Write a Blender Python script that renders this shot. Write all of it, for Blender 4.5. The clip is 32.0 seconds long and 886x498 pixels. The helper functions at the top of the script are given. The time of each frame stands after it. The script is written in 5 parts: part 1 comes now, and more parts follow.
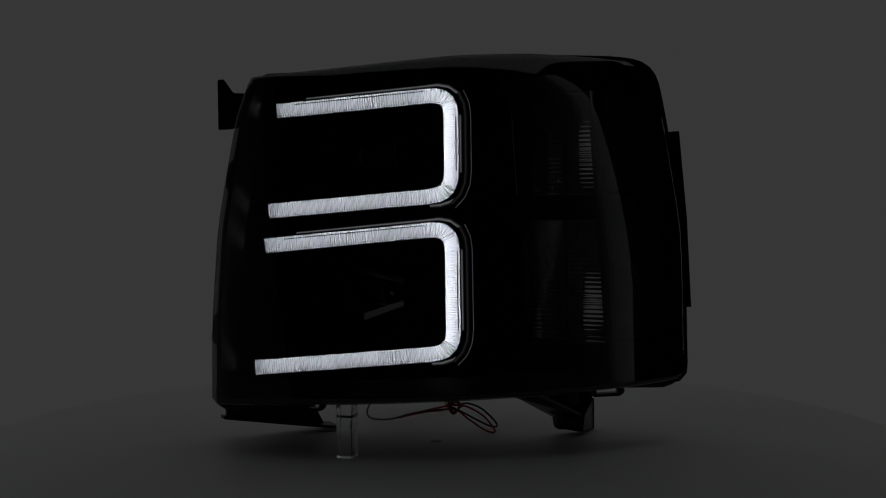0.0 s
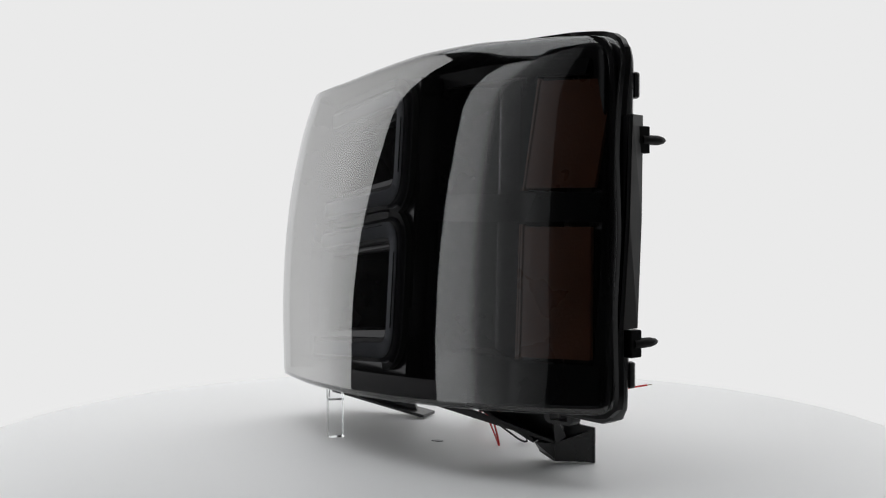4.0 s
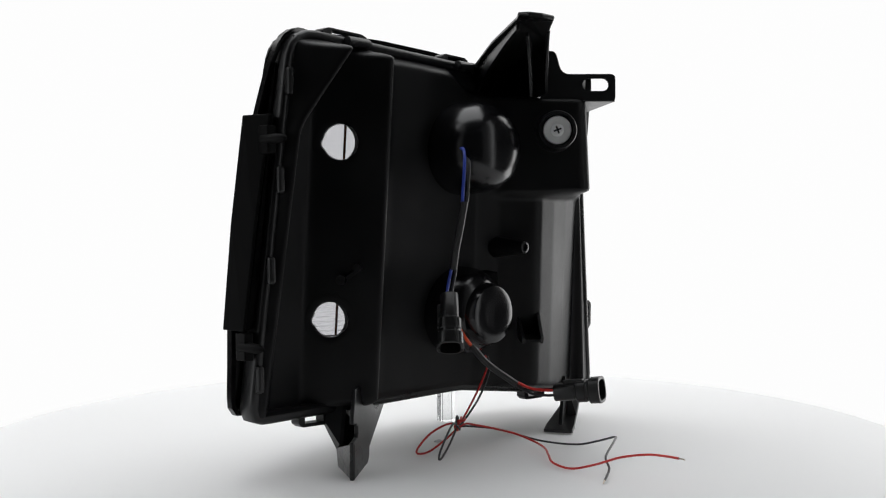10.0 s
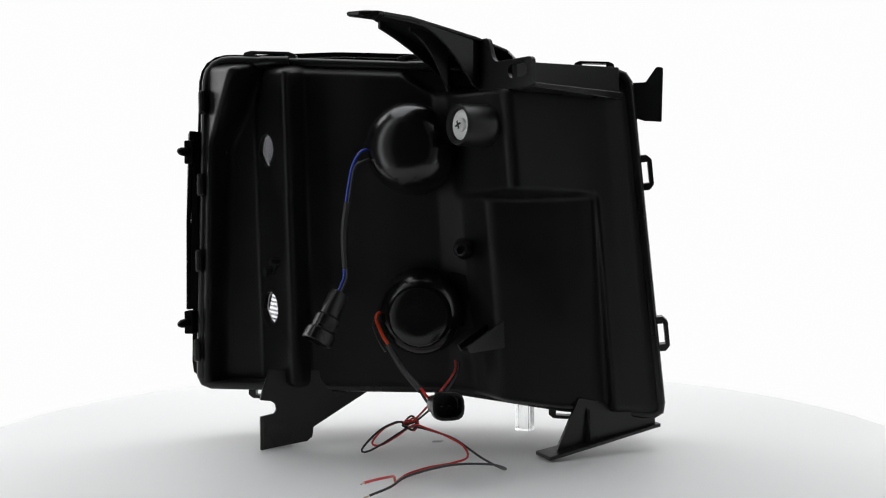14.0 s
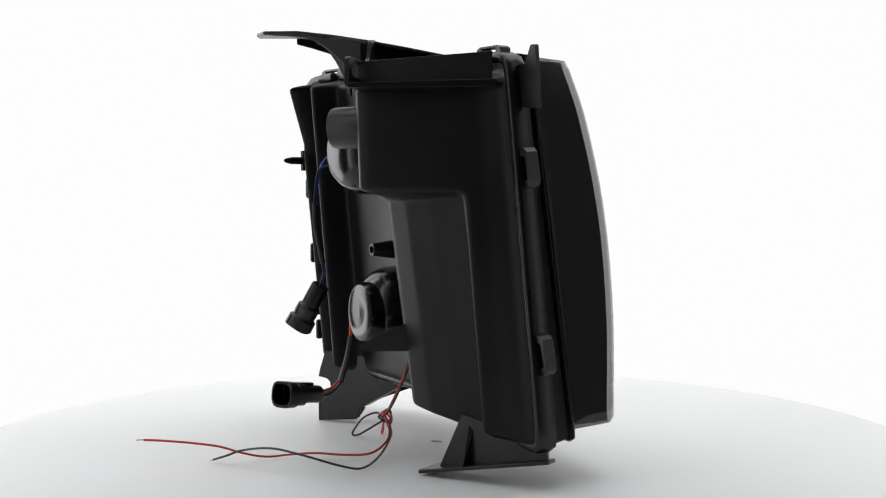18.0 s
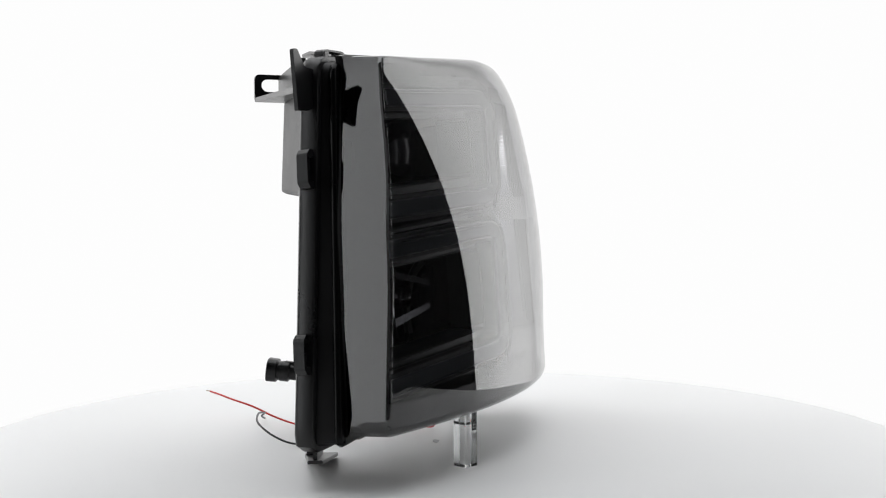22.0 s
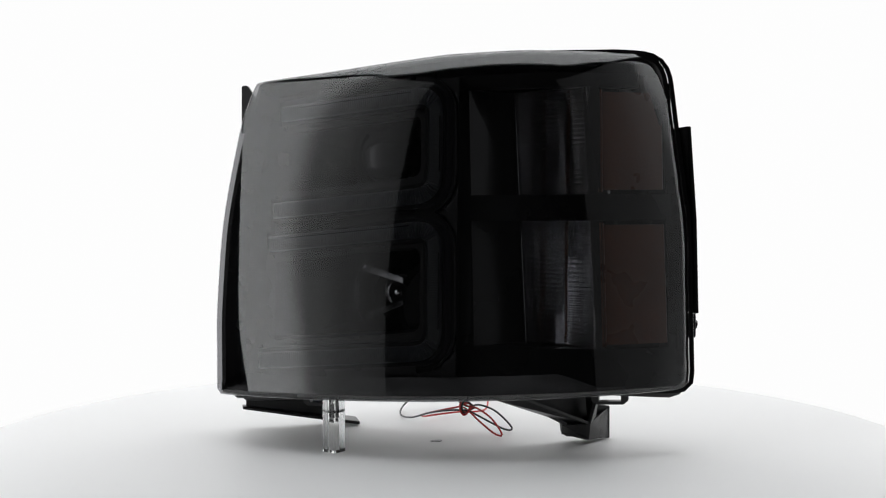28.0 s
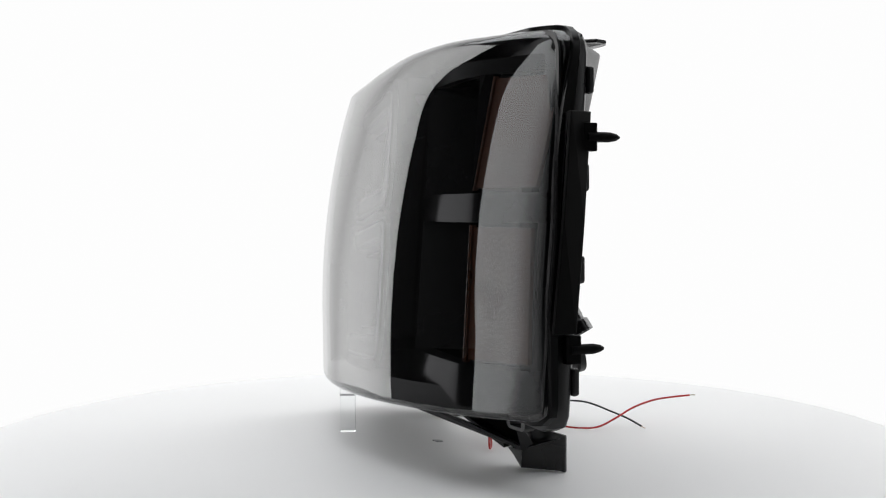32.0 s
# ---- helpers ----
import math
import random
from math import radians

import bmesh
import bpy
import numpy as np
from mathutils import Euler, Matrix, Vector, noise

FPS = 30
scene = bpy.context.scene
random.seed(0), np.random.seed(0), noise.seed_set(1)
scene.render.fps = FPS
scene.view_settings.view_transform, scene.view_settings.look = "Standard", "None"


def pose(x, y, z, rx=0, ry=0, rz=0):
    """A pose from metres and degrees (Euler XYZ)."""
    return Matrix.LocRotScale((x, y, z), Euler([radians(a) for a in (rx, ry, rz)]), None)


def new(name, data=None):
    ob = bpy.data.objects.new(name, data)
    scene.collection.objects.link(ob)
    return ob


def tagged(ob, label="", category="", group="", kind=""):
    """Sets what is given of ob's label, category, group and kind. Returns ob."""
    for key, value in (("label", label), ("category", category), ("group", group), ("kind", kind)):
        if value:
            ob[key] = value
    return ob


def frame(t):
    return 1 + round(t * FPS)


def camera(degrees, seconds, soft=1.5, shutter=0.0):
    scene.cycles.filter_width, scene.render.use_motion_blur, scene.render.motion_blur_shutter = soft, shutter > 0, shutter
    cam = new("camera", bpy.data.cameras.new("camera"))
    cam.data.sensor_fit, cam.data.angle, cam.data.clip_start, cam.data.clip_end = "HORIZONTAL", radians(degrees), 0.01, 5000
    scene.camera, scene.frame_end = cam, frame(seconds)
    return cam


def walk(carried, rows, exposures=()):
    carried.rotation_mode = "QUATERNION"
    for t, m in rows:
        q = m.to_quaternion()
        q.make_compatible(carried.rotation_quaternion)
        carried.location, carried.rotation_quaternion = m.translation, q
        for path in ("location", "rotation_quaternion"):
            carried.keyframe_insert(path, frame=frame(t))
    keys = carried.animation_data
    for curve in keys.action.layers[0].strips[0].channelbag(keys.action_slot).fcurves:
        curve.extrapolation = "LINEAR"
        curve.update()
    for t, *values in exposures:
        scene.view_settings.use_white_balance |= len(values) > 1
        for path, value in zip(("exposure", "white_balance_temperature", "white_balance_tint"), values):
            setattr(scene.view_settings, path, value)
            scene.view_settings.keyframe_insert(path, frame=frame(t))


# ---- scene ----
# ---------------------------------------------------------------- camera
cam = camera(44.04, 32.0, soft=1.15)
EYE = pose(0, -1.05, 0.2236, 90 - 2.0665, 0, -0.373) @ pose(0, 0, 0, 0, 0, -0.3236)
STOPS = [(0.0, -4.72), (0.5, -3.78), (1.0, -3.03), (1.5, -2.38), (2.0, -1.83), (2.5, -1.37),
         (3.0, -0.95), (3.5, -0.58), (4.0, -0.26), (4.4, -0.02), (4.7, 0.0), (32.0, 0.0)]
walk(cam, [(0.0, EYE), (32.0, EYE)], STOPS)
TURN = 13.4006          # degrees a second, clockwise from above

# ---------------------------------------------------------------- materials
def material(name):
    m = bpy.data.materials.new(name)
    m.use_nodes = True
    m.node_tree.nodes.clear()
    return m, m.node_tree.nodes, m.node_tree.links


def surface(name, color, rough=0.5, metal=0.0, grain=0.0, grain_scale=400.0, stain=0.0, stain_scale=14.0, coat=0.0, spec=0.5):
    """A principled surface with fine grain in relief and a slow variation of tone and gloss."""
    m, n, l = material(name)
    out, p = n.new("ShaderNodeOutputMaterial"), n.new("ShaderNodeBsdfPrincipled")
    l.new(p.outputs[0], out.inputs[0])
    p.inputs["Metallic"].default_value = metal
    p.inputs["Coat Weight"].default_value = coat
    p.inputs["Specular IOR Level"].default_value = spec
    tc = n.new("ShaderNodeTexCoord")
    big = n.new("ShaderNodeTexNoise")
    big.inputs["Scale"].default_value, big.inputs["Detail"].default_value = stain_scale, 4
    l.new(tc.outputs["Object"], big.inputs["Vector"])
    ramp = n.new("ShaderNodeMapRange")
    ramp.inputs["From Min"].default_value, ramp.inputs["From Max"].default_value = 0.3, 0.7
    ramp.inputs["To Min"].default_value, ramp.inputs["To Max"].default_value = 1 - stain, 1 + stain
    l.new(big.outputs["Fac"], ramp.inputs["Value"])
    mul = n.new("ShaderNodeMixRGB")
    mul.blend_type, mul.inputs[0].default_value = "MULTIPLY", 1.0
    mul.inputs[1].default_value = (*color, 1)
    l.new(ramp.outputs[0], mul.inputs[2])
    l.new(mul.outputs[0], p.inputs["Base Color"])
    rr = n.new("ShaderNodeMapRange")
    rr.inputs["From Min"].default_value, rr.inputs["From Max"].default_value = 0.3, 0.7
    rr.inputs["To Min"].default_value, rr.inputs["To Max"].default_value = max(0.02, rough - 0.06), min(1, rough + 0.06)
    l.new(big.outputs["Fac"], rr.inputs["Value"])
    l.new(rr.outputs[0], p.inputs["Roughness"])
    if grain:
        fine = n.new("ShaderNodeTexNoise")
        fine.inputs["Scale"].default_value, fine.inputs["Detail"].default_value = grain_scale, 3
        l.new(tc.outputs["Object"], fine.inputs["Vector"])
        bump = n.new("ShaderNodeBump")
        bump.inputs["Strength"].default_value, bump.inputs["Distance"].default_value = grain, 0.001
        l.new(fine.outputs["Fac"], bump.inputs["Height"])
        l.new(bump.outputs[0], p.inputs["Normal"])
    return m


def clear(name, tint, ior=1.5, rough=0.0, body=0.0, body_color=(0.5, 0.5, 0.5), ripple=0.0, gloss=1.0):
    """Thin clear plastic: light passes straight through, its gloss follows the angle."""
    m, n, l = material(name)
    out = n.new("ShaderNodeOutputMaterial")
    t, g, mix = n.new("ShaderNodeBsdfTransparent"), n.new("ShaderNodeBsdfGlossy"), n.new("ShaderNodeMixShader")
    t.inputs[0].default_value = (*tint, 1)
    g.inputs["Roughness"].default_value = rough
    # gloss of a thin sheet with two faces, from the facing angle
    f0 = ((ior - 1) / (ior + 1)) ** 2
    lw = n.new("ShaderNodeLayerWeight")
    lw.inputs["Blend"].default_value = 0.5
    chain = [lw.outputs["Facing"]]
    for op, val in (("POWER", 5.0), ("MULTIPLY", 1 - f0), ("ADD", f0)):
        k = n.new("ShaderNodeMath")
        k.operation, k.inputs[1].default_value = op, val
        l.new(chain[-1], k.inputs[0])
        chain.append(k.outputs[0])
    twice, plus, f = n.new("ShaderNodeMath"), n.new("ShaderNodeMath"), n.new("ShaderNodeMath")
    twice.operation, twice.inputs[1].default_value = "MULTIPLY", 2.0 * gloss
    plus.operation, plus.inputs[1].default_value = "ADD", 1.0
    f.operation = "DIVIDE"
    l.new(chain[-1], twice.inputs[0])
    l.new(chain[-1], plus.inputs[0])
    l.new(twice.outputs[0], f.inputs[0])
    l.new(plus.outputs[0], f.inputs[1])
    if ripple:
        tc, nz, bump = n.new("ShaderNodeTexCoord"), n.new("ShaderNodeTexNoise"), n.new("ShaderNodeBump")
        nz.inputs["Scale"].default_value = 9
        l.new(tc.outputs["Object"], nz.inputs["Vector"])
        bump.inputs["Strength"].default_value, bump.inputs["Distance"].default_value = ripple, 0.002
        l.new(nz.outputs["Fac"], bump.inputs["Height"])
        l.new(bump.outputs[0], g.inputs["Normal"])
        l.new(bump.outputs[0], lw.inputs["Normal"])
    inner = t
    if body:
        d, add = n.new("ShaderNodeBsdfDiffuse"), n.new("ShaderNodeMixShader")
        d.inputs[0].default_value = (*body_color, 1)
        add.inputs[0].default_value = body
        l.new(t.outputs[0], add.inputs[1])
        l.new(d.outputs[0], add.inputs[2])
        inner = add
    l.new(f.outputs[0], mix.inputs[0])
    l.new(inner.outputs[0], mix.inputs[1])
    l.new(g.outputs[0], mix.inputs[2])
    l.new(mix.outputs[0], out.inputs[0])
    return m


def diffuser(name, tint, gloss_rough):
    """Milky clear plastic: spreads the light that comes from behind it, is faintly pale itself, with a faint gloss."""
    m, n, l = material(name)
    out, t, d, g, pale, mix = (n.new(k) for k in ("ShaderNodeOutputMaterial", "ShaderNodeBsdfTranslucent", "ShaderNodeBsdfDiffuse", "ShaderNodeBsdfGlossy", "ShaderNodeMixShader", "ShaderNodeMixShader"))
    t.inputs[0].default_value, d.inputs[0].default_value, g.inputs["Roughness"].default_value = (*tint, 1), (0.35, 0.36, 0.38, 1), gloss_rough
    pale.inputs[0].default_value, mix.inputs[0].default_value = 0.02, 0.012
    l.new(t.outputs[0], pale.inputs[1])
    l.new(d.outputs[0], pale.inputs[2])
    l.new(pale.outputs[0], mix.inputs[1])
    l.new(g.outputs[0], mix.inputs[2])
    l.new(mix.outputs[0], out.inputs[0])
    return m


def glass(name, tint, ior, rough=0.01):
    m, n, l = material(name)
    out, g = n.new("ShaderNodeOutputMaterial"), n.new("ShaderNodeBsdfGlass")
    g.inputs["Color"].default_value, g.inputs["Roughness"].default_value, g.inputs["IOR"].default_value = (*tint, 1), rough, ior
    l.new(g.outputs[0], out.inputs[0])
    return m


def lamp_cloth(name, color, strength, across=None):
    """A lit white cloth. across: (from, to, stops), its glow across the panel, fitted to the lens's reflections."""
    m, n, l = material(name)
    out, e = n.new("ShaderNodeOutputMaterial"), n.new("ShaderNodeEmission")
    e.inputs[0].default_value, e.inputs[1].default_value = (*color, 1), strength
    if across:
        a, b, stops = across
        tc, sep, mr, ramp, ml = (n.new(k) for k in ("ShaderNodeTexCoord", "ShaderNodeSeparateXYZ", "ShaderNodeMapRange", "ShaderNodeValToRGB", "ShaderNodeMath"))
        l.new(tc.outputs["Object"], sep.inputs[0])
        l.new(sep.outputs["X"], mr.inputs["Value"])
        mr.inputs["From Min"].default_value, mr.inputs["From Max"].default_value = a, b
        bar = ramp.color_ramp
        bar.interpolation = "EASE"
        while len(bar.elements) < len(stops):
            bar.elements.new(0.5)
        for el, (at, v) in zip(bar.elements, stops):
            el.position, el.color = at, (v, v, v, 1)
        l.new(mr.outputs[0], ramp.inputs[0])
        ml.operation, ml.inputs[1].default_value = "MULTIPLY", strength
        l.new(ramp.outputs[0], ml.inputs[0])
        l.new(ml.outputs[0], e.inputs[1])
    l.new(e.outputs[0], out.inputs[0])
    return m


def backlit(name, middle, wings):
    """The backdrop's cloth: the unseen wings are made brighter to lift the lens's reflections."""
    m, n, l = material(name)
    out, e = n.new("ShaderNodeOutputMaterial"), n.new("ShaderNodeEmission")
    tc, sep, at, ab, mr = (n.new(k) for k in ("ShaderNodeTexCoord", "ShaderNodeSeparateXYZ", "ShaderNodeMath", "ShaderNodeMath", "ShaderNodeMapRange"))
    at.operation, ab.operation = "ARCTAN2", "ABSOLUTE"
    l.new(tc.outputs["Object"], sep.inputs[0])
    l.new(sep.outputs["X"], at.inputs[0])
    l.new(sep.outputs["Y"], at.inputs[1])
    l.new(at.outputs[0], ab.inputs[0])
    l.new(ab.outputs[0], mr.inputs["Value"])
    mr.inputs["From Min"].default_value, mr.inputs["From Max"].default_value = 0.57, 1.02
    mr.inputs["To Min"].default_value, mr.inputs["To Max"].default_value = middle, wings
    l.new(mr.outputs[0], e.inputs[1])
    l.new(e.outputs[0], out.inputs[0])
    return m


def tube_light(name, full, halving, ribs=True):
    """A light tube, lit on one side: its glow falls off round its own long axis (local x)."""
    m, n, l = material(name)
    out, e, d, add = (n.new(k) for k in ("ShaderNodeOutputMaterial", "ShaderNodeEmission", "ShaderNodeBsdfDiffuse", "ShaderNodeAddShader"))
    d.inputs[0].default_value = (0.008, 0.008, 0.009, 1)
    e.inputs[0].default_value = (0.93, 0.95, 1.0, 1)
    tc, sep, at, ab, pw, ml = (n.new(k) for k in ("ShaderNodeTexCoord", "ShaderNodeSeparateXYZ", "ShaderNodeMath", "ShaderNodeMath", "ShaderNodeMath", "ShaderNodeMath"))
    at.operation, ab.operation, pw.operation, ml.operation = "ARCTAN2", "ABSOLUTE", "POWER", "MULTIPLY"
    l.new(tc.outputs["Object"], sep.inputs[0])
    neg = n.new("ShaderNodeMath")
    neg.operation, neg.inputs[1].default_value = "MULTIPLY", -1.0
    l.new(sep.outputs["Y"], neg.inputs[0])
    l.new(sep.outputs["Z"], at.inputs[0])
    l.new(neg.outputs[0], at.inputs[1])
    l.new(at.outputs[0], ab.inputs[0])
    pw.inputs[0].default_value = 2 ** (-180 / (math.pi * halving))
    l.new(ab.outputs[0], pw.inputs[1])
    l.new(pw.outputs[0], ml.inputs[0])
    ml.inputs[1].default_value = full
    # fine bands put into the glow along the tube, as if moulded ribs scattered it
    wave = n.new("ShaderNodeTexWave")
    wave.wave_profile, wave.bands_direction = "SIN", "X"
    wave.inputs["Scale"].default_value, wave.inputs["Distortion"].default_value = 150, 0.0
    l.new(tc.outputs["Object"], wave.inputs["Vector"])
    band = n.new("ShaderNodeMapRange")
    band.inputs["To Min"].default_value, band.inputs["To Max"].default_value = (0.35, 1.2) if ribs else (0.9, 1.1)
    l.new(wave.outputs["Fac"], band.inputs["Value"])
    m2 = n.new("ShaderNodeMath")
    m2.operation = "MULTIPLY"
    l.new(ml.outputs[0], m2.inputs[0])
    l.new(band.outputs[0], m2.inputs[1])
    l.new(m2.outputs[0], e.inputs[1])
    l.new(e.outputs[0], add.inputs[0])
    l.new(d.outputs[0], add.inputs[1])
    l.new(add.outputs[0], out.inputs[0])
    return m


BLACK = surface("black_moulded_plastic", (0.009, 0.009, 0.0095), 0.30, spec=0.42, grain=0.12, grain_scale=900, stain=0.3)
BLACK_SOFT = surface("black_ribbed_plastic", (0.008, 0.008, 0.0085), 0.38, spec=0.19, grain=0.2, grain_scale=1300, stain=0.3)
BLACK_GLOSS = surface("black_gloss_plastic", (0.004, 0.004, 0.0043), 0.2, spec=0.14, stain=0.2)
BLACK_DEEP = surface("black_matt_plastic", (0.003, 0.003, 0.0032), 0.5, spec=0.06, stain=0.2)
RUBBER = surface("black_dome_rubber", (0.006, 0.006, 0.007), 0.20, grain=0.02, grain_scale=500, stain=0.25)
LENS = clear("smoked_clear_plastic", (0.70, 0.70, 0.71), 1.52)
# darker than the front: light lost at grazing angles is put into the tint
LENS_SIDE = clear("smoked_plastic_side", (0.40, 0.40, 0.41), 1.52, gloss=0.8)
GUIDE = clear("clear_light_guide", (0.88, 0.89, 0.92), 1.12, 0.25, body=0.008, body_color=(0.4, 0.41, 0.43), gloss=0.12)
MILKY = diffuser("milky_light_guide", (0.20, 0.205, 0.215), 0.25)
OPTIC = glass("clear_ribbed_optic", (0.93, 0.93, 0.94), 1.49, 0.06)
ACRYLIC = glass("clear_acrylic", (0.985, 0.99, 0.99), 1.49)
AMBER = surface("amber_reflector", (0.060, 0.016, 0.004), 0.3, stain=0.15, grain=0.3, grain_scale=350)
CHROME = surface("chrome", (0.72, 0.72, 0.73), 0.16, metal=1.0, stain=0.08)
STEEL = surface("zinc_plated_steel", (0.84, 0.84, 0.83), 0.38, metal=0.15, stain=0.08, grain=0.05)
TABLE = surface("white_table_laminate", (0.80, 0.80, 0.80), 0.45, stain=0.012, stain_scale=5, grain=0.03, grain_scale=700, spec=0.25)
GREY_MARK = surface("grey_scuff", (0.42, 0.42, 0.44), 0.5, stain=0.1)
RED_WIRE = surface("red_wire_sheath", (0.55, 0.018, 0.015), 0.38, stain=0.12, stain_scale=60)
BLACK_WIRE = surface("black_wire_sheath", (0.018, 0.018, 0.022), 0.4, stain=0.2, stain_scale=60)
BLUE_WIRE = surface("blue_wire_sheath", (0.025, 0.06, 0.42), 0.38, stain=0.12, stain_scale=60)
ORANGE_WIRE = surface("orange_red_wire_sheath", (0.72, 0.06, 0.012), 0.38, stain=0.1, stain_scale=60)
SLEEVE = surface("black_heat_shrink", (0.014, 0.014, 0.015), 0.5, grain=0.2, grain_scale=600, stain=0.2)
COPPER = surface("tinned_copper", (0.62, 0.52, 0.44), 0.35, metal=1.0, stain=0.1)
WALL_DARK = surface("black_studio_cloth", (0.025, 0.025, 0.026), 0.9, stain=0.2, stain_scale=2)
FABRIC = surface("black_softbox_fabric", (0.02, 0.02, 0.021), 0.8, stain=0.2, grain=0.2)
BACKDROP = backlit("backlit_white_backdrop", 0.985, 3.1)
SOFTBOX_L = lamp_cloth("softbox_cloth_left", (0.97, 0.985, 1.0), 2.4, (0.522, -0.657, ((0.0, 1.0), (0.28, 0.86), (0.46, 0.25), (0.70, 0.13), (1.0, 0.075))))
SOFTBOX_R = lamp_cloth("softbox_cloth_right", (0.97, 0.985, 1.0), 2.1, (-0.526, 0.711, ((0.0, 1.0), (0.12, 0.75), (0.28, 0.15), (0.55, 0.070), (1.0, 0.045))))
SOFTBOX_T = lamp_cloth("softbox_cloth_top", (0.95, 0.975, 1.0), 0.35)
TUBE = tube_light("daytime_running_light_tube", 860.0, 12.0)
TUBE_PLAIN = tube_light("daytime_running_light_upright", 1000.0, 12.0, False)
# no lamps of their own: these glow for light caught in clear edges and sides
EDGE_GLOW = tube_light("running_light_edge_glow", 7.0, 10.0)
SIDE_GLOW = tube_light("running_light_side_glow", 0.55, 10.0, False)

# ---------------------------------------------------------------- building helpers
def bm_new():
    return bmesh.new()


def part(name, bm, mat, parent, label="", smooth=False, bevel=0.0, angle=35):
    me = bpy.data.meshes.new(name)
    bmesh.ops.recalc_face_normals(bm, faces=bm.faces)
    if smooth:
        for f in bm.faces:
            f.smooth = True
    bm.to_mesh(me)
    bm.free()
    me.materials.append(mat)
    if smooth:
        me.set_sharp_from_angle(angle=radians(angle))
    ob = new(name, me)
    ob.parent = parent
    if bevel:
        b = ob.modifiers.new("bevel", "BEVEL")
        b.width, b.segments, b.limit_method, b.angle_limit = bevel, 2, "ANGLE", radians(30)
    if label:
        tagged(ob, label)
    return ob


def thing(name, label, category, **more):
    return tagged(new(name), label, category, **more)


def prism(bm, outline, thick, m, holes=()):
    """A plate: outline and holes in its own x, y, from z=-thick/2 to thick/2, placed by m."""
    edges = []
    for loop in (outline, *holes):
        vs = [bm.verts.new((x, y, -thick / 2)) for x, y in loop]
        edges += [bm.edges.new((vs[i], vs[(i + 1) % len(vs)])) for i in range(len(vs))]
    made = bmesh.ops.triangle_fill(bm, use_beauty=True, use_dissolve=False, edges=edges)
    faces = [f for f in made["geom"] if isinstance(f, bmesh.types.BMFace)]
    ext = bmesh.ops.extrude_face_region(bm, geom=faces)
    top = [v for v in ext["geom"] if isinstance(v, bmesh.types.BMVert)]
    for v in top:
        v.co.z += thick
    seen = set(top)
    for f in faces:
        seen.update(f.verts)
    for e in edges:
        seen.update(v for v in e.verts if v.is_valid)
    for v in seen:
        v.co = m @ v.co
    return bm


def plane_on(origin, u, v):
    """The pose whose x runs along u and whose y runs along v as nearly as it can."""
    u = Vector(u).normalized()
    w = u.cross(Vector(v)).normalized()
    v = w.cross(u)
    m = Matrix((u, v, w)).transposed().to_4x4()
    m.translation = origin
    return m


def circle(cx, cy, r, n=24):
    return [(cx + r * math.cos(2 * math.pi * i / n), cy + r * math.sin(2 * math.pi * i / n)) for i in range(n)]


def slot(cx, cy, half, r, n=8):
    a = [(cx + half + r * math.cos(t), cy + r * math.sin(t)) for t in np.linspace(-math.pi / 2, math.pi / 2, n)]
    b = [(cx - half - r * math.cos(t), cy - r * math.sin(t)) for t in np.linspace(-math.pi / 2, math.pi / 2, n)]
    return [(float(x), float(y)) for x, y in a + b]


def rounded(points, n=6):
    """A closed outline from (x, y, radius) corners."""
    out = []
    k = len(points)
    for i, (x, y, r) in enumerate(points):
        p, a, b = Vector((x, y)), Vector(points[i - 1][:2]), Vector(points[(i + 1) % k][:2])
        if r <= 0:
            out.append((x, y))
            continue
        d0, d1 = (a - p).normalized(), (b - p).normalized()
        half = d0.angle(d1) / 2
        cut = min(r / math.tan(half), 0.48 * min((a - p).length, (b - p).length))
        s, e = p + d0 * cut, p + d1 * cut
        for j in range(n + 1):
            t = j / n
            q = s.lerp(p, t).lerp(p.lerp(e, t), t)
            out.append((q.x, q.y))
    return out


def resample(loop, n):
    pts = np.array(loop + loop[:1])
    s = np.r_[0, np.cumsum(np.hypot(*np.diff(pts, axis=0).T))]
    u = np.linspace(0, s[-1], n, endpoint=False)
    return [(float(np.interp(t, s, pts[:, 0])), float(np.interp(t, s, pts[:, 1]))) for t in u]


def outward(loop):
    n = len(loop)
    area = sum(loop[i - 1][0] * loop[i][1] - loop[i][0] * loop[i - 1][1] for i in range(n))
    sgn = 1 if area > 0 else -1
    out = []
    for i in range(n):
        dx, dy = loop[(i + 1) % n][0] - loop[i - 1][0], loop[(i + 1) % n][1] - loop[i - 1][1]
        d = math.hypot(dx, dy) or 1
        out.append((sgn * dy / d, -sgn * dx / d))
    return out


def inset(loop, d):
    return [(x - nx * d, y - ny * d) for (x, y), (nx, ny) in zip(loop, outward(loop))]


def rings(bm, loops, closed_along=False, cap=(False, False)):
    """Skin through loops of 3D points with equal counts."""
    vs = [[bm.verts.new(p) for p in loop] for loop in loops]
    pairs = list(zip(vs, vs[1:])) + ([(vs[-1], vs[0])] if closed_along else [])
    n = len(vs[0])
    for a, b in pairs:
        for i in range(n):
            bm.faces.new((a[i], a[(i + 1) % n], b[(i + 1) % n], b[i]))
    if cap[0]:
        bm.faces.new(vs[0])
    if cap[1]:
        bm.faces.new(vs[-1])
    return vs


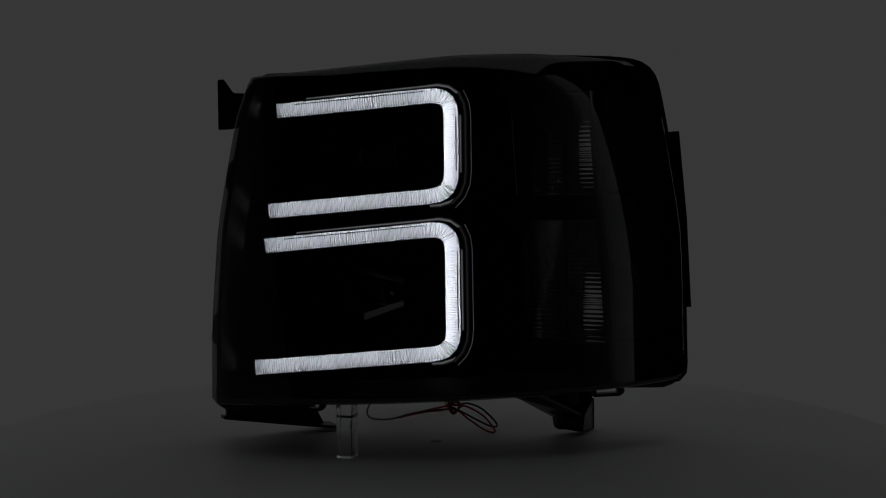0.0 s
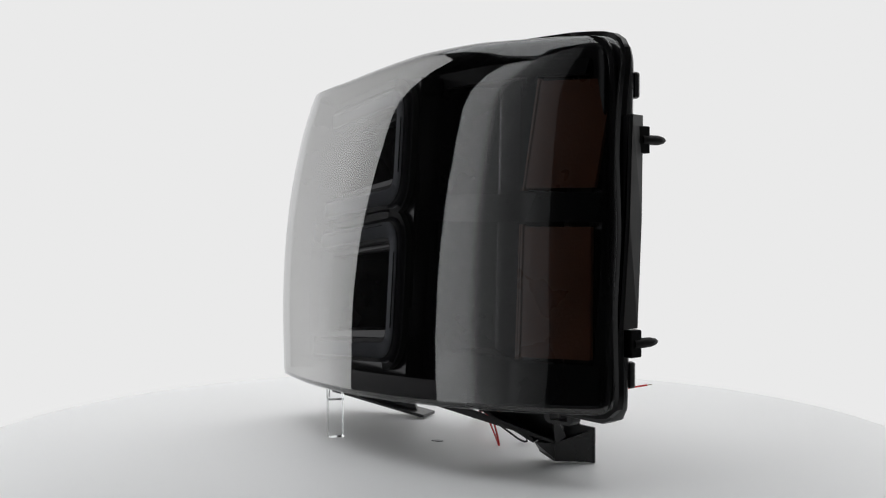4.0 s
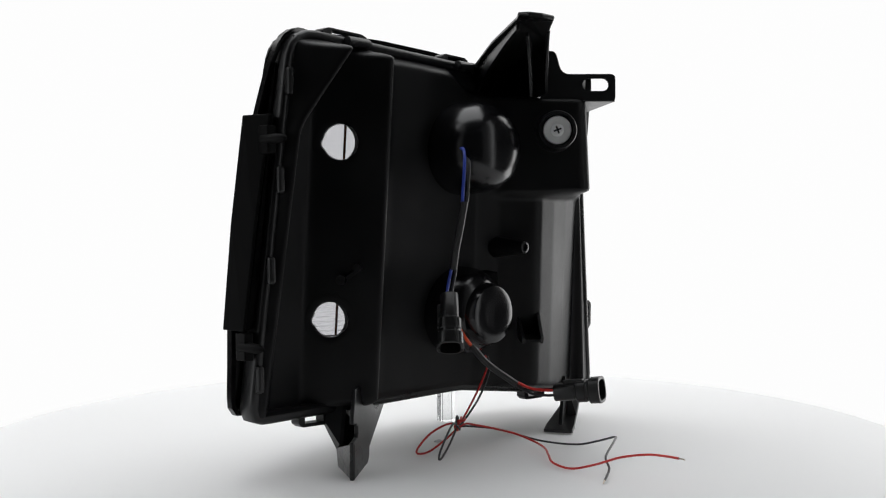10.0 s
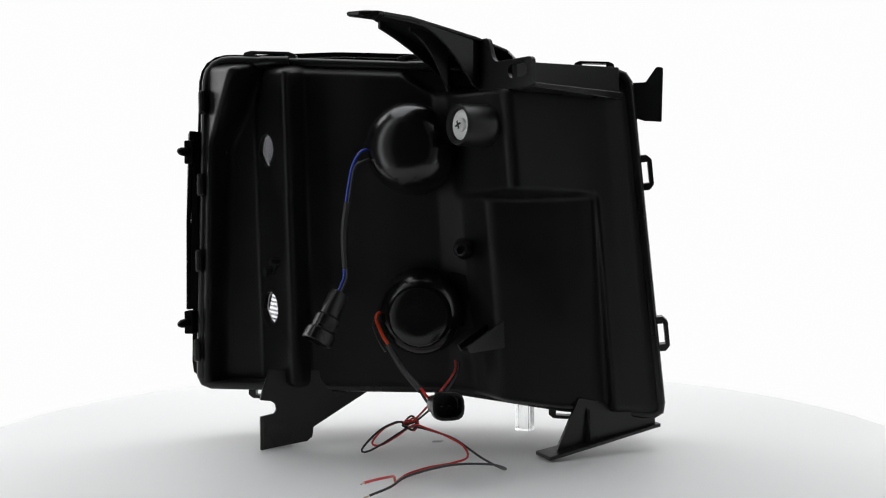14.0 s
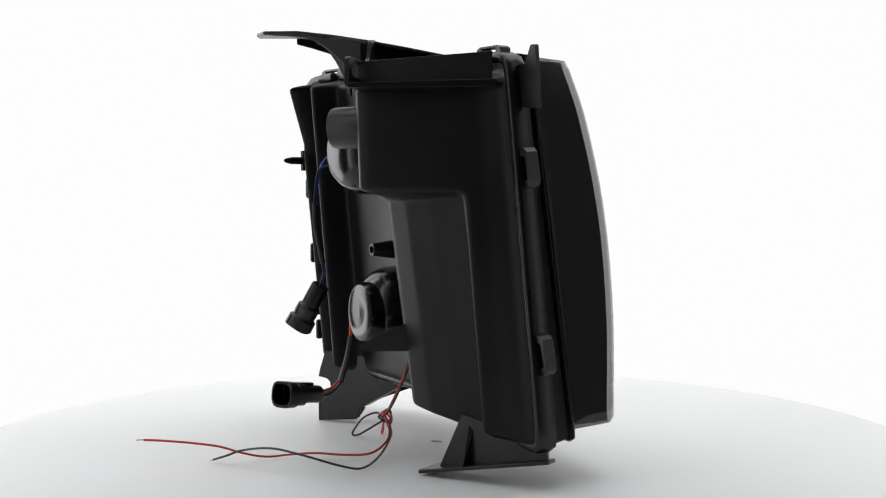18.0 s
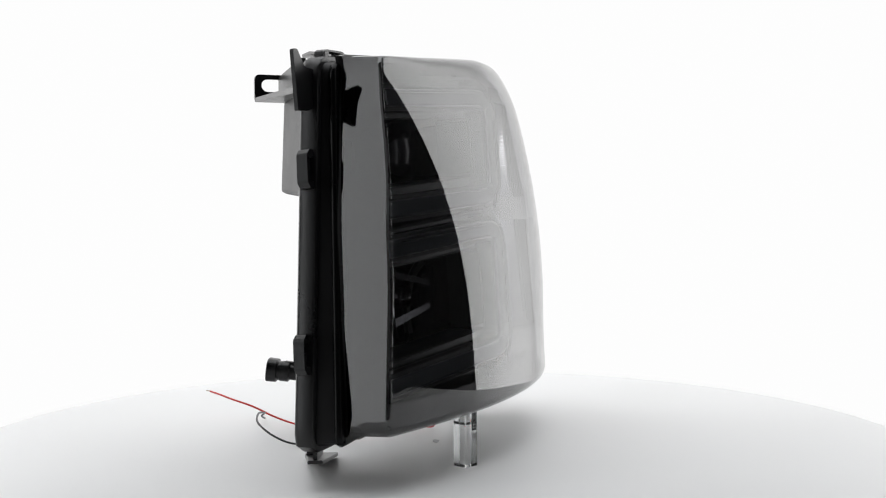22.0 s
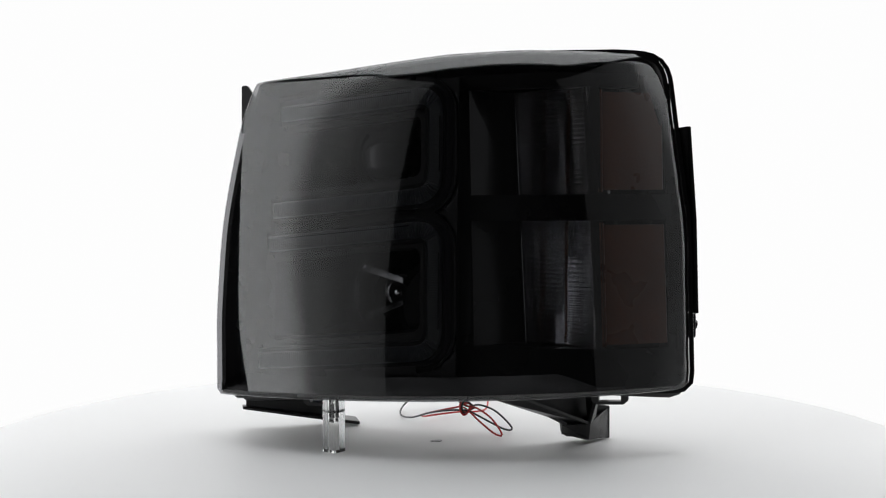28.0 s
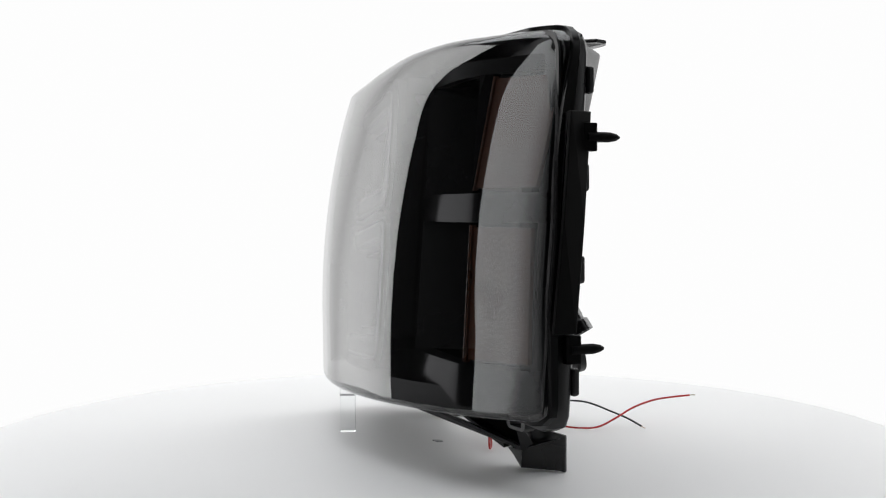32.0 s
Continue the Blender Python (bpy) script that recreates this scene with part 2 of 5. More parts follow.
def smooth_path(points, step=0.004):
    p = [Vector(q) for q in points]
    p = [2 * p[0] - p[1]] + p + [2 * p[-1] - p[-2]]
    out = []
    for i in range(1, len(p) - 2):
        a, b, c, d = p[i - 1:i + 3]
        k = max(2, int((c - b).length / step))
        for j in range(k):
            t = j / k
            out.append(0.5 * ((2 * b) + (c - a) * t + (2 * a - 5 * b + 4 * c - d) * t * t + (3 * b - a - 3 * c + d) * t ** 3))
    out.append(p[-2])
    return out


def tube(bm, points, r, n=8, step=0.004, smooth=True, end_scale=1.0):
    path = smooth_path(points, step) if smooth else [Vector(q) for q in points]
    t = (path[1] - path[0]).normalized()
    side = t.orthogonal().normalized()
    loops = []
    for i, p in enumerate(path):
        t = (path[min(i + 1, len(path) - 1)] - path[max(i - 1, 0)]).normalized()
        side = (side - t * side.dot(t)).normalized()
        up = t.cross(side)
        loops.append([p + (side * math.cos(2 * math.pi * k / n) + up * math.sin(2 * math.pi * k / n)) * r for k in range(n)])
    rings(bm, loops, cap=(True, True))
    return bm


def lathe(bm, profile, m, n=32):
    """profile: (distance along the axis, radius) from one end to the other; axis is m's z."""
    loops = [[m @ Vector((r * math.cos(2 * math.pi * k / n), r * math.sin(2 * math.pi * k / n), h)) for k in range(n)] for h, r in profile]
    rings(bm, loops, cap=(True, True))
    return bm


def block(bm, lo, hi, m=None):
    m = m or Matrix()
    vs = [bm.verts.new(m @ Vector((x, y, z))) for x in (lo[0], hi[0]) for y in (lo[1], hi[1]) for z in (lo[2], hi[2])]
    for q in ((0, 1, 3, 2), (4, 6, 7, 5), (0, 4, 5, 1), (2, 3, 7, 6), (0, 2, 6, 4), (1, 5, 7, 3)):
        bm.faces.new([vs[i] for i in q])
    return bm


def hull_of(bm, points):
    vs = [bm.verts.new(p) for p in points]
    bmesh.ops.convex_hull(bm, input=vs)
    return bm


AIM_BACK = pose(0, 0, 0, -90)      # local z turned to the world's +y

# ---------------------------------------------------------------- the studio
def studio():
    # backlit white sweep, round the far side
    bm = bm_new()
    cols = [radians(a) for a in np.linspace(-71.1, 69.9, 61)]
    heights = (-1.2, -0.6, 0.0, 0.8, 1.6, 2.4, 2.9)
    loops = []
    for z in heights:
        loops.append([(2.3 * math.sin(a), 2.3 * math.cos(a), z) for a in cols])
    vs = [[bm.verts.new(p) for p in row] for row in loops]
    for a, b in zip(vs, vs[1:]):
        for i in range(len(a) - 1):
            bm.faces.new((a[i], a[i + 1], b[i + 1], b[i]))
    ob = part("backdrop", bm, BACKDROP, None, smooth=True)
    tagged(ob, "white backlit cloth backdrop curved round the table", "backdrop", kind="structure")
    # dark room round it all
    for name, lo, hi, word in (("floor", (-3.2, -3.2, -1.30), (3.2, 3.2, -1.2), "dark studio floor under the table"),
                               ("ceiling", (-3.2, -3.2, 2.9), (3.2, 3.2, 3.0), "dark studio ceiling"),
                               ("wall_south", (-3.2, -3.3, -1.2), (3.2, -3.2, 2.9), "dark wall behind the camera"),
                               ("wall_north", (-3.2, 3.2, -1.2), (3.2, 3.3, 2.9), "dark wall behind the backdrop"),
                               ("wall_west", (-3.3, -3.2, -1.2), (-3.2, 3.2, 2.9), "dark side wall of the studio"),
                               ("wall_east", (3.2, -3.2, -1.2), (3.3, 3.2, 2.9), "dark side wall of the studio")):
        tagged(part(name, block(bm_new(), lo, hi), WALL_DARK, None), word, name.split("_")[0], kind="structure")
    # softboxes either side of the camera, and one overhead
    for sgn, cloth in ((-1, SOFTBOX_L), (1, SOFTBOX_R)):
        a = radians(-124.5 if sgn < 0 else 128.5)
        c = Vector((1.75 * math.sin(a), 1.75 * math.cos(a), 0.75))
        box = thing("softbox", "tall black softbox with a glowing white cloth front", "softbox", group="studio softboxes")
        box.matrix_world = plane_on(c, (math.cos(a), -math.sin(a), 0), (0, 0, 1))
        flip = 1 if (box.matrix_world.to_3x3() @ Vector((0, 0, 1))).dot(-c) > 0 else -1
        bm = bm_new()
        x0, x1 = (-0.657, 0.522) if sgn < 0 else (-0.526, 0.711)
        prism(bm, [(x0, -1.7), (x1, -1.7), (x1, 1.9), (x0, 1.9)], 0.004, Matrix())
        part("cloth", bm, cloth, box, "glowing white cloth")
        bm = bm_new()
        loops = []
        for d, s in ((0.02, 1.0), (-0.03, 1.0), (-0.4, 0.3)):
            loops.append([(x * s, y * s, d * flip) for x, y in ((x0 - 0.02, -1.72), (x1 + 0.02, -1.72), (x1 + 0.02, 1.92), (x0 - 0.02, 1.92))])
        rings(bm, loops, cap=(False, True))
        part("shell", bm, FABRIC, box, "black fabric shell")
        bm = bm_new()
        tube(bm, [(0, -0.5, -0.25 * flip), (0, -1.94, -0.25 * flip)], 0.018, 10, smooth=False)
        part("pole", bm, BLACK_SOFT, box)
    top = thing("softbox", "wide black softbox hung overhead with a glowing white cloth", "softbox", group="studio softboxes")
    top.matrix_world = pose(0, 0.25, 1.9)
    bm = bm_new()
    prism(bm, [(-1.0, -0.9), (1.0, -0.9), (1.0, 0.9), (-1.0, 0.9)], 0.004, Matrix())
    part("cloth", bm, SOFTBOX_T, top, "glowing white cloth")
    bm = bm_new()
    rings(bm, [[(x * s, y * s, d) for x, y in ((-1.02, -0.92), (1.02, -0.92), (1.02, 0.92), (-1.02, 0.92))] for d, s in ((-0.02, 1), (0.03, 1), (0.4, 0.3))], cap=(False, True))
    part("shell", bm, FABRIC, top, "black fabric shell")
    bm = bm_new()
    tube(bm, [(0, 0, 0.4), (0, 0, 1.0)], 0.018, 10, smooth=False)
    part("hanger", bm, BLACK_SOFT, top)
    # added fill under the overhead cloth, only to brighten the turntable
    lamp = bpy.data.lights.new("overhead_fill", "AREA")
    lamp.shape, lamp.size, lamp.size_y, lamp.energy, lamp.color = "RECTANGLE", 1.9, 1.7, 20.0, (0.97, 0.985, 1.0)
    tagged(new("overhead_fill", lamp), "added overhead fill light", "lamp").matrix_world = pose(0, 0.25, 1.885)


world = bpy.data.worlds.new("studio_dark")
world.use_nodes = True
world.node_tree.nodes["Background"].inputs[1].default_value = 0.0
scene.world = world


studio()

# ---------------------------------------------------------------- the turntable
def build_turntable():
    t = thing("turntable", "round white turntable with a smooth matt top", "turntable")
    bm = bm_new()
    prof = [(-0.03, 0.05), (-0.03, 0.458), (-0.026, 0.463), (-0.004, 0.465), (-0.0015, 0.4642), (0.0, 0.461)]
    lathe(bm, prof, Matrix(), 160)
    part("disc", bm, TABLE, t, smooth=True, angle=40)
    bm = bm_new()
    lathe(bm, [(-1.2, 0.26), (-1.18, 0.26), (-1.17, 0.09), (-0.07, 0.09), (-0.06, 0.2), (-0.0305, 0.2)], Matrix(), 48)
    part("pedestal", bm, BLACK_SOFT, t, "dark pedestal under the disc", smooth=True)
    bm = bm_new()
    prism(bm, resample(rounded([(-0.0072, -0.0035, 0.002), (0.004, -0.001, 0.002), (0.0045, 0.006, 0.003), (-0.004, 0.003, 0.002)]), 20), 0.0006, pose(0, 0, 0.0004))
    part("scuff", bm, GREY_MARK, t, "small grey scuff at the middle")
    return t


turntable = build_turntable()

# ---------------------------------------------------------------- the headlight: its forms
PROFILES = {}
for _z, _pts in ((0.13, ((-.2015, -.058), (-.15, -.076), (-.083, -.0885), (-.018, -.0895), (.04, -.087), (.09, -.078), (.1736, -.047), (.215, -.0235), (.236, -.0094))),
                 (0.24, ((-.194, -.050), (-.14, -.068), (-.083, -.078), (-.02, -.081), (.04, -.078), (.10, -.067), (.168, -.0415), (.21, -.016), (.235, .002))),
                 (0.335, ((-.177, -.034), (-.11, -.052), (-.05, -.0595), (.006, -.0605), (.07, -.052), (.1566, -.019), (.19, .0015), (.215, .018)))):
    _a = np.array(_pts)
    PROFILES[_z] = np.polyfit(_a[:, 0], _a[:, 1], 4)


# correction of the lens's front, fitted to reflections in the camera's view, one row for each power of x, columns for
# powers of z
FRONT_FIT = ((-0.000802, 0.003032, -0.000333), (-0.005243, -0.002411, -0.002875), (0.005658, -0.005709, -0.008254),
         (0.010320, 0.010125, -0.002349), (-0.002843, 0.002265, 0.005491), (-0.003740, -0.005711, 0.002029))


def lens_y(x, z):
    """The front of the outer lens."""
    across, upward = x / 0.2, (z - 0.2) / 0.15
    wave = sum(k * across ** i * upward ** j for i, row in enumerate(FRONT_FIT) for j, k in enumerate(row))
    top = max(0.0, z - 0.312) / 0.045
    if z < 0.13:
        z = 0.13 - 0.035 * (1 - math.exp((z - 0.13) / 0.035))
    zs = sorted(PROFILES)
    y = 0.0
    for a in zs:
        w = 1.0
        for b in zs:
            if b != a:
                w *= (z - b) / (a - b)
        y += w * float(np.polyval(PROFILES[a], x))
    bulge = max(0.0, 1 - ((x - 0.03) / 0.22) ** 4)
    mid = min(1.0, max(0.0, (x + 0.17) / 0.17))
    end = min(1.0, max(0.0, (x - 0.12) / 0.08))
    mid = mid * mid * (3 - 2 * mid) * (1 - 0.75 * end * end * (3 - 2 * end))
    return y + wave + 0.0045 * bulge + 0.006 * mid * top ** 2.5


def rim_y(x, z):
    """The back of the housing's rim: it leans back towards the top, more so outboard."""
    f = (x + 0.2) / 0.425
    return 0.0255 - 0.0107 * f + (0.030 + 0.0645 * f) * z


def bead_y(x, z):
    """The foot of the lens, where its bead sits in the housing's channel."""
    f = min(1.0, max(0.0, (x + 0.2) / 0.425))
    return (1 - f) * (-0.0135 + 0.066 * z) + f * (rim_y(x, z) - 0.024)


def bezel_y(x, z):
    """The leaning plane in which the light guides lie."""
    return -0.0293 - 0.165 * (x + 0.16) + 0.075 * (z - 0.2)


LENS_OUTLINE = resample(rounded([(-.2058, .0465, .006), (.2392, .0600, .012), (.2360, .2050, .3), (.2145, .3672, .030), (.09, .3698, .3), (.02, .3668, .2),
                                 (-.0600, .3585, .05), (-.1713, .3470, .006), (-.1832, .3080, .1), (-.1988, .2080, .3), (-.2046, .1200, .3)]), 168)
RIM_OUTLINE = resample(rounded([(-.2165, .0290, .014), (-.1200, .0350, .08), (-.0100, .0505, .1), (.1000, .0500, .1), (.2345, .0500, .016), (.2135, .3695, .030), (-.1840, .3500, .020)]), 144)


WALL_DRAFT = 0.23         # the inboard wall draws in towards its foot


def build_lens(h):
    bm = bm_new()
    normals = outward(LENS_OUTLINE)
    edge = []
    for (x, z), (nx, nz) in zip(LENS_OUTLINE, normals):
        up, right, down = max(nz, 0) ** 2, max(nx, 0) ** 2, max(-nz, 0) ** 2
        fade = min(1.0, max(0.0, (x + 0.172) / 0.09))
        up *= fade * fade * (3 - 2 * fade)
        r = 0.0030 + 0.009 * up + 0.003 * right + 0.003 * down
        d = 0.0035 + 0.0125 * up + 0.004 * right + 0.002 * down
        edge.append((x - nx * r, z - nz * r, nx, nz, r, d))
    cx, cz = 0.015, 0.205
    loops = []
    for s in (0.04, 0.12, 0.2, 0.3, 0.4, 0.5, 0.6, 0.7, 0.78, 0.86, 0.93, 0.97, 0.99, 1.0):
        loops.append([Vector((cx + s * (x - cx), lens_y(cx + s * (x - cx), cz + s * (z - cz)), cz + s * (z - cz))) for x, z, *_ in edge])
    base, fronts = loops[-1], len(loops)
    # the edge rolls back from the front's own slope to straight rearward
    slope = [max(0.0, (lens_y(x, z) - lens_y(x - nx * 0.004, z - nz * 0.004)) / 0.004) for x, z, nx, nz, *_ in edge]
    for t in (0.16, 0.32, 0.48, 0.64, 0.82, 1.0):
        ring = []
        for b, e, g in zip(base, edge, slope):
            out, deep = e[4] * (2 * t - t * t), 2 * (1 - t) * t * g * e[4] + t * t * max(e[5], g * e[4] + 0.003)
            ring.append(b + Vector((e[2] * out, deep, e[3] * out)))
        loops.append(ring)
    last = loops[-1]
    for k in (0.5, 1.0):
        ring = []
        for p, e in zip(last, edge):
            deep = (max(bead_y(p.x, p.z) - 0.002, p.y + 0.003) - p.y) * k
            out = 0.002 * k - WALL_DRAFT * deep * max(-e[2], 0.0) ** 3
            ring.append(Vector((p.x + out * e[2], p.y + deep, p.z + 0.002 * k * e[3])))
        loops.append(ring)
    rings(bm, loops[:-2], cap=(True, False))
    lens = part("outer_lens", bm, LENS, h, "smoked clear plastic outer lens, curved and glossy", smooth=True, angle=50)
    # true normals of the curved front, so that reflections run clean
    me = lens.data
    normals = [v.normal.copy() for v in me.vertices]
    for i in range(fronts * len(edge)):
        x, _, z = me.vertices[i].co
        n = Vector(((lens_y(x + 0.001, z) - lens_y(x - 0.001, z)) / 0.002, -1.0, (lens_y(x, z + 0.001) - lens_y(x, z - 0.001)) / 0.002)).normalized()
        normals[i] = n if n.dot(normals[i]) > 0 else -n
    me.normals_split_custom_set_from_vertices(normals)
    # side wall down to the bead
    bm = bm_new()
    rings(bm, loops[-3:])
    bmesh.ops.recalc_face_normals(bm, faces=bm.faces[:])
    part("lens_wall", bm, LENS_SIDE, lens, "glossy smoked side wall of the lens, tinted darker for grazing light", smooth=True, angle=50)
    # foot of the lens: a darker glue seam
    bm = bm_new()
    foot = loops[-1]
    def grown(d, dy):
        return [Vector((p.x + e[2] * d, p.y + dy, p.z + e[3] * d)) for p, e in zip(foot, edge)]
    rings(bm, [grown(-0.003, -0.004), grown(0.0012, -0.003), grown(0.0012, 0.003), grown(-0.003, 0.003)], closed_along=True)
    part("lens_seam", bm, BLACK_GLOSS, h, "black glued seam behind the lens", smooth=True)
    return lens


def build_rim(h):
    bm = bm_new()
    def loop(d, dy):
        return [(x, rim_y(x, z) + dy, z) for x, z in inset(RIM_OUTLINE, d)]
    def bead(d, dy):
        return [(x, bead_y(x, z) + dy, z) for x, z in inset(RIM_OUTLINE, d)]
    rings(bm, [loop(0.0022, -0.0180), loop(0.0006, -0.0172), loop(0, -0.0155), loop(0, -0.0040), loop(0.0007, -0.0018), loop(0.0022, -0.0004), loop(0.0042, 0), loop(0.0070, -0.0006),
               loop(0.0088, -0.0030), loop(0.0095, -0.0070), loop(0.0095, -0.0180)], closed_along=True)
    rim = part("housing_rim", bm, BLACK, h, "black moulded rim of the housing", smooth=True, angle=40)
    # channel in front of the rim, and the rounded bead of the lens in it
    bm = bm_new()
    rings(bm, [loop(0.0045, -0.0150), loop(0.0052, -0.0195), bead(0.0080, 0.0040), bead(0.0095, 0.0030), loop(0.0110, -0.0150)], closed_along=True)
    part("channel", bm, BLACK_SOFT, rim, "black channel between rim and lens", smooth=True, angle=30)
    bm = bm_new()
    rings(bm, [bead(0.0085, 0.0046), bead(0.0068, 0.0036), bead(0.0060, 0.0018), bead(0.0060, -0.0002), bead(0.0070, -0.0020), bead(0.0090, -0.0030), bead(0.0200, -0.0030), bead(0.0200, 0.0040)], closed_along=True)
    part("bead", bm, BLACK_GLOSS, rim, "rounded black bead at the foot of the lens", smooth=True, angle=40)
    return rim


def rim_foot(x):
    return float(np.interp(x, (-0.2165, -0.12, -0.01, 0.1, 0.2345), (0.029, 0.035, 0.0495, 0.05, 0.05)))


SOCKETS = ((0.1542, 0.2800), (0.1554, 0.1312))
SOCKET_R = 0.0152
WALL_SLOPE = 1.19


def wall_y(x, z):
    """The leaning plane of the signal chamber's back, square to the sockets."""
    return 0.0648 - WALL_SLOPE * (x - 0.128) + 0.0800 * (z - 0.209)


def shell_row(z, up):
    """One level of the housing's back, from the outboard edge to the inboard one, for the box above or the bowl below."""
    low = 0.0 if up else -0.096 * (0.237 - z)
    lean = 0.075 * (z - 0.237)
    rim_x = 0.2345 - 0.068 * (z - 0.05)
    ridge_x = rim_x - 0.0105 - max(0.0, z - 0.285) * 0.42
    ridge = 0.0165 + 0.125 * z + max(0.0, z - 0.295) * 0.36
    mid = 0.040 + 0.09 * (z - 0.13)
    valley = 0.009 + 0.08 * (z - 0.13)
    row = [(rim_x, rim_y(rim_x, z) - 0.004), (rim_x - 0.006, rim_y(rim_x, z) - 0.002), (ridge_x, ridge), (ridge_x - 0.004, ridge - 0.001),
           (ridge_x - 0.012, valley + 0.005), (ridge_x - 0.018, valley), (0.128 + (wall_y(0.128, z) - valley) / WALL_SLOPE, valley),
           (0.1300, wall_y(0.1300, z) + 0.0010), (0.1250, wall_y(0.1280, z)), (0.1205, wall_y(0.128, z) - 0.009), (0.1160, mid - 0.0085), (0.095, mid - 0.0100), (0.060, mid - 0.0090)]
    if up:
        inn = [(-0.008, 0.0460), (-0.026, 0.0560), (-0.034, 0.0680), (-0.058, 0.0955), (-0.078, 0.1165), (-0.086, 0.1185), (-0.093, 0.1135), (-0.122, 0.0870), (-0.152, 0.0590), (-0.166, 0.0460)]
    else:
        inn = [(-0.008, 0.0460), (-0.030, 0.0560), (-0.040, 0.0645), (-0.054, 0.0790), (-0.061, 0.0812), (-0.085, 0.0775), (-0.115, 0.0690), (-0.138, 0.0600), (-0.1495, 0.0545),
               (-0.1515, 0.0590 - low * 0.65), (-0.166, 0.0460 - low * 0.75)]
    row += [(x + lean * min(1.0, (0.06 - x) / 0.1), y + low) for x, y in inn]
    left = -0.2165 + 0.1012 * (z - 0.029)
    row += [(left + 0.014, rim_y(left, z) + 0.001), (left, rim_y(left, z) - 0.004)]
    return row


def build_shell(h):
    # the whole back as one moulding with softened edges
    cols, rows = 230, 170
    us = np.linspace(0, 1, cols)
    def rim_top(x):
        return 0.3500 + (x + 0.184) * 0.0490
    xs, zs, ys = (np.zeros((rows, cols)) for _ in range(3))
    for j in range(rows):
        v = j / (rows - 1)
        for i, u in enumerate(us):
            # inset from the rim all round
            x = (-0.2165 + 0.006) * (1 - u) + (0.2345 - 0.006) * u
            for _ in range(2):
                z = (rim_foot(x) + 0.007) * (1 - v) + (rim_top(x) - 0.007) * v
                x = (-0.2165 + 0.1012 * (z - 0.029) + 0.006) * (1 - u) + (0.2345 - 0.068 * (z - 0.05) - 0.006) * u
            xs[j, i], zs[j, i] = x, z
    for j in range(rows):
        for i in range(cols):
            x, z = xs[j, i], zs[j, i]
            y = 0.0
            k = min(1.0, max(0.0, (z - 0.2330) / 0.0065))
            k = k * k * (3 - 2 * k)
            for up, share in ((True, k), (False, 1 - k)):
                if share:
                    row = shell_row(z, up)
                    y += share * float(np.interp(x, [p[0] for p in row[::-1]], [p[1] for p in row[::-1]]))
            rim = rim_y(x, z) - 0.004
            # the top and the foot draw in to the rim
            head = 0.3255 if x < -0.004 else 0.3255 + min(1.0, (x + 0.004) / 0.03) * (rim_top(x) - 0.0155 - 0.3255)
            foot = rim_foot(x) + 0.0115
            t = min(1.0, max(0.0, (z - head) / 0.009))
            b = min(1.0, max(0.0, (foot - z) / 0.007))
            w = max(t * t * (3 - 2 * t), b * b)
            ys[j, i] = y + (min(rim, y) - y) * w
    for _ in range(2):
        for axis in (0, 1):
            pad = np.concatenate([ys.take([0], axis), ys, ys.take([-1], axis)], axis)
            n = ys.shape[axis]
            ys = 0.25 * pad.take(range(0, n), axis) + 0.5 * pad.take(range(1, n + 1), axis) + 0.25 * pad.take(range(2, n + 2), axis)
    bm = bm_new()
    vs = [[bm.verts.new((xs[j, i], ys[j, i], zs[j, i])) for i in range(cols)] for j in range(rows)]
    for j in range(rows - 1):
        for i in range(cols - 1):
            cx, cz = (xs[j, i] + xs[j + 1, i + 1]) / 2, (zs[j, i] + zs[j + 1, i + 1]) / 2
            if any(math.hypot((cx - x) * 1.554, cz - z) < SOCKET_R + 0.0030 for x, z in SOCKETS):
                continue
            bm.faces.new((vs[j][i], vs[j][i + 1], vs[j + 1][i + 1], vs[j + 1][i]))
    bmesh.ops.delete(bm, geom=[v for v in bm.verts if not v.link_faces], context="VERTS")
    part("rear_housing", bm, BLACK_SOFT, h, "black moulded rear housing with a deep box above a bowl", smooth=True, angle=80)

    # two open round sockets through it
    up = Vector((0, 0.0800, 1)).normalized()
    m = plane_on((0.117, wall_y(0.117, 0.06), 0.06), (1, -WALL_SLOPE, 0), up)
    inv = m.inverted()
    cuts = []
    for x, z in SOCKETS:
        q = inv @ Vector((x, wall_y(x, z), z))
        pts = circle(q.x, q.y, SOCKET_R, 28)
        cuts.append([(px + (0.0016 if i % 9 == 0 else 0), py) for i, (px, py) in enumerate(pts)])
    sgn = -1 if (m.to_3x3() @ Vector((0, 0, 1))).y < 0 else 1
    for cut in cuts:
        c = np.mean(cut, axis=0)
        def ring(r, d):
            return [m @ Vector((c[0] + (x - c[0]) * r / SOCKET_R, c[1] + (y - c[1]) * r / SOCKET_R, d * sgn)) for x, y in cut]
        bm = bm_new()
        rings(bm, [ring(0.0225, -0.0012), ring(0.0225, 0.0004), ring(0.0168, 0.0009), ring(0.0153, 0.0002), ring(0.0150, -0.0034), ring(0.0215, -0.0034)], closed_along=True)
        part("socket_collar", bm, BLACK_SOFT, h, "flat black collar of an open bulb socket", smooth=True, angle=50)
        bm = bm_new()
        rings(bm, [ring(0.0152, -0.0040), ring(0.0147, -0.0040), ring(0.0147, -0.0032), ring(0.0152, -0.0032)], closed_along=True)
        part("socket_ring", bm, STEEL, h, "bright ring inside a bulb socket", smooth=True)
    bm = bm_new()
    for x, z, r in ((0.1500, 0.1655, 0.0042), (0.1415, 0.1755, 0.0036)):
        p = Vector((x, wall_y(x, z), z))
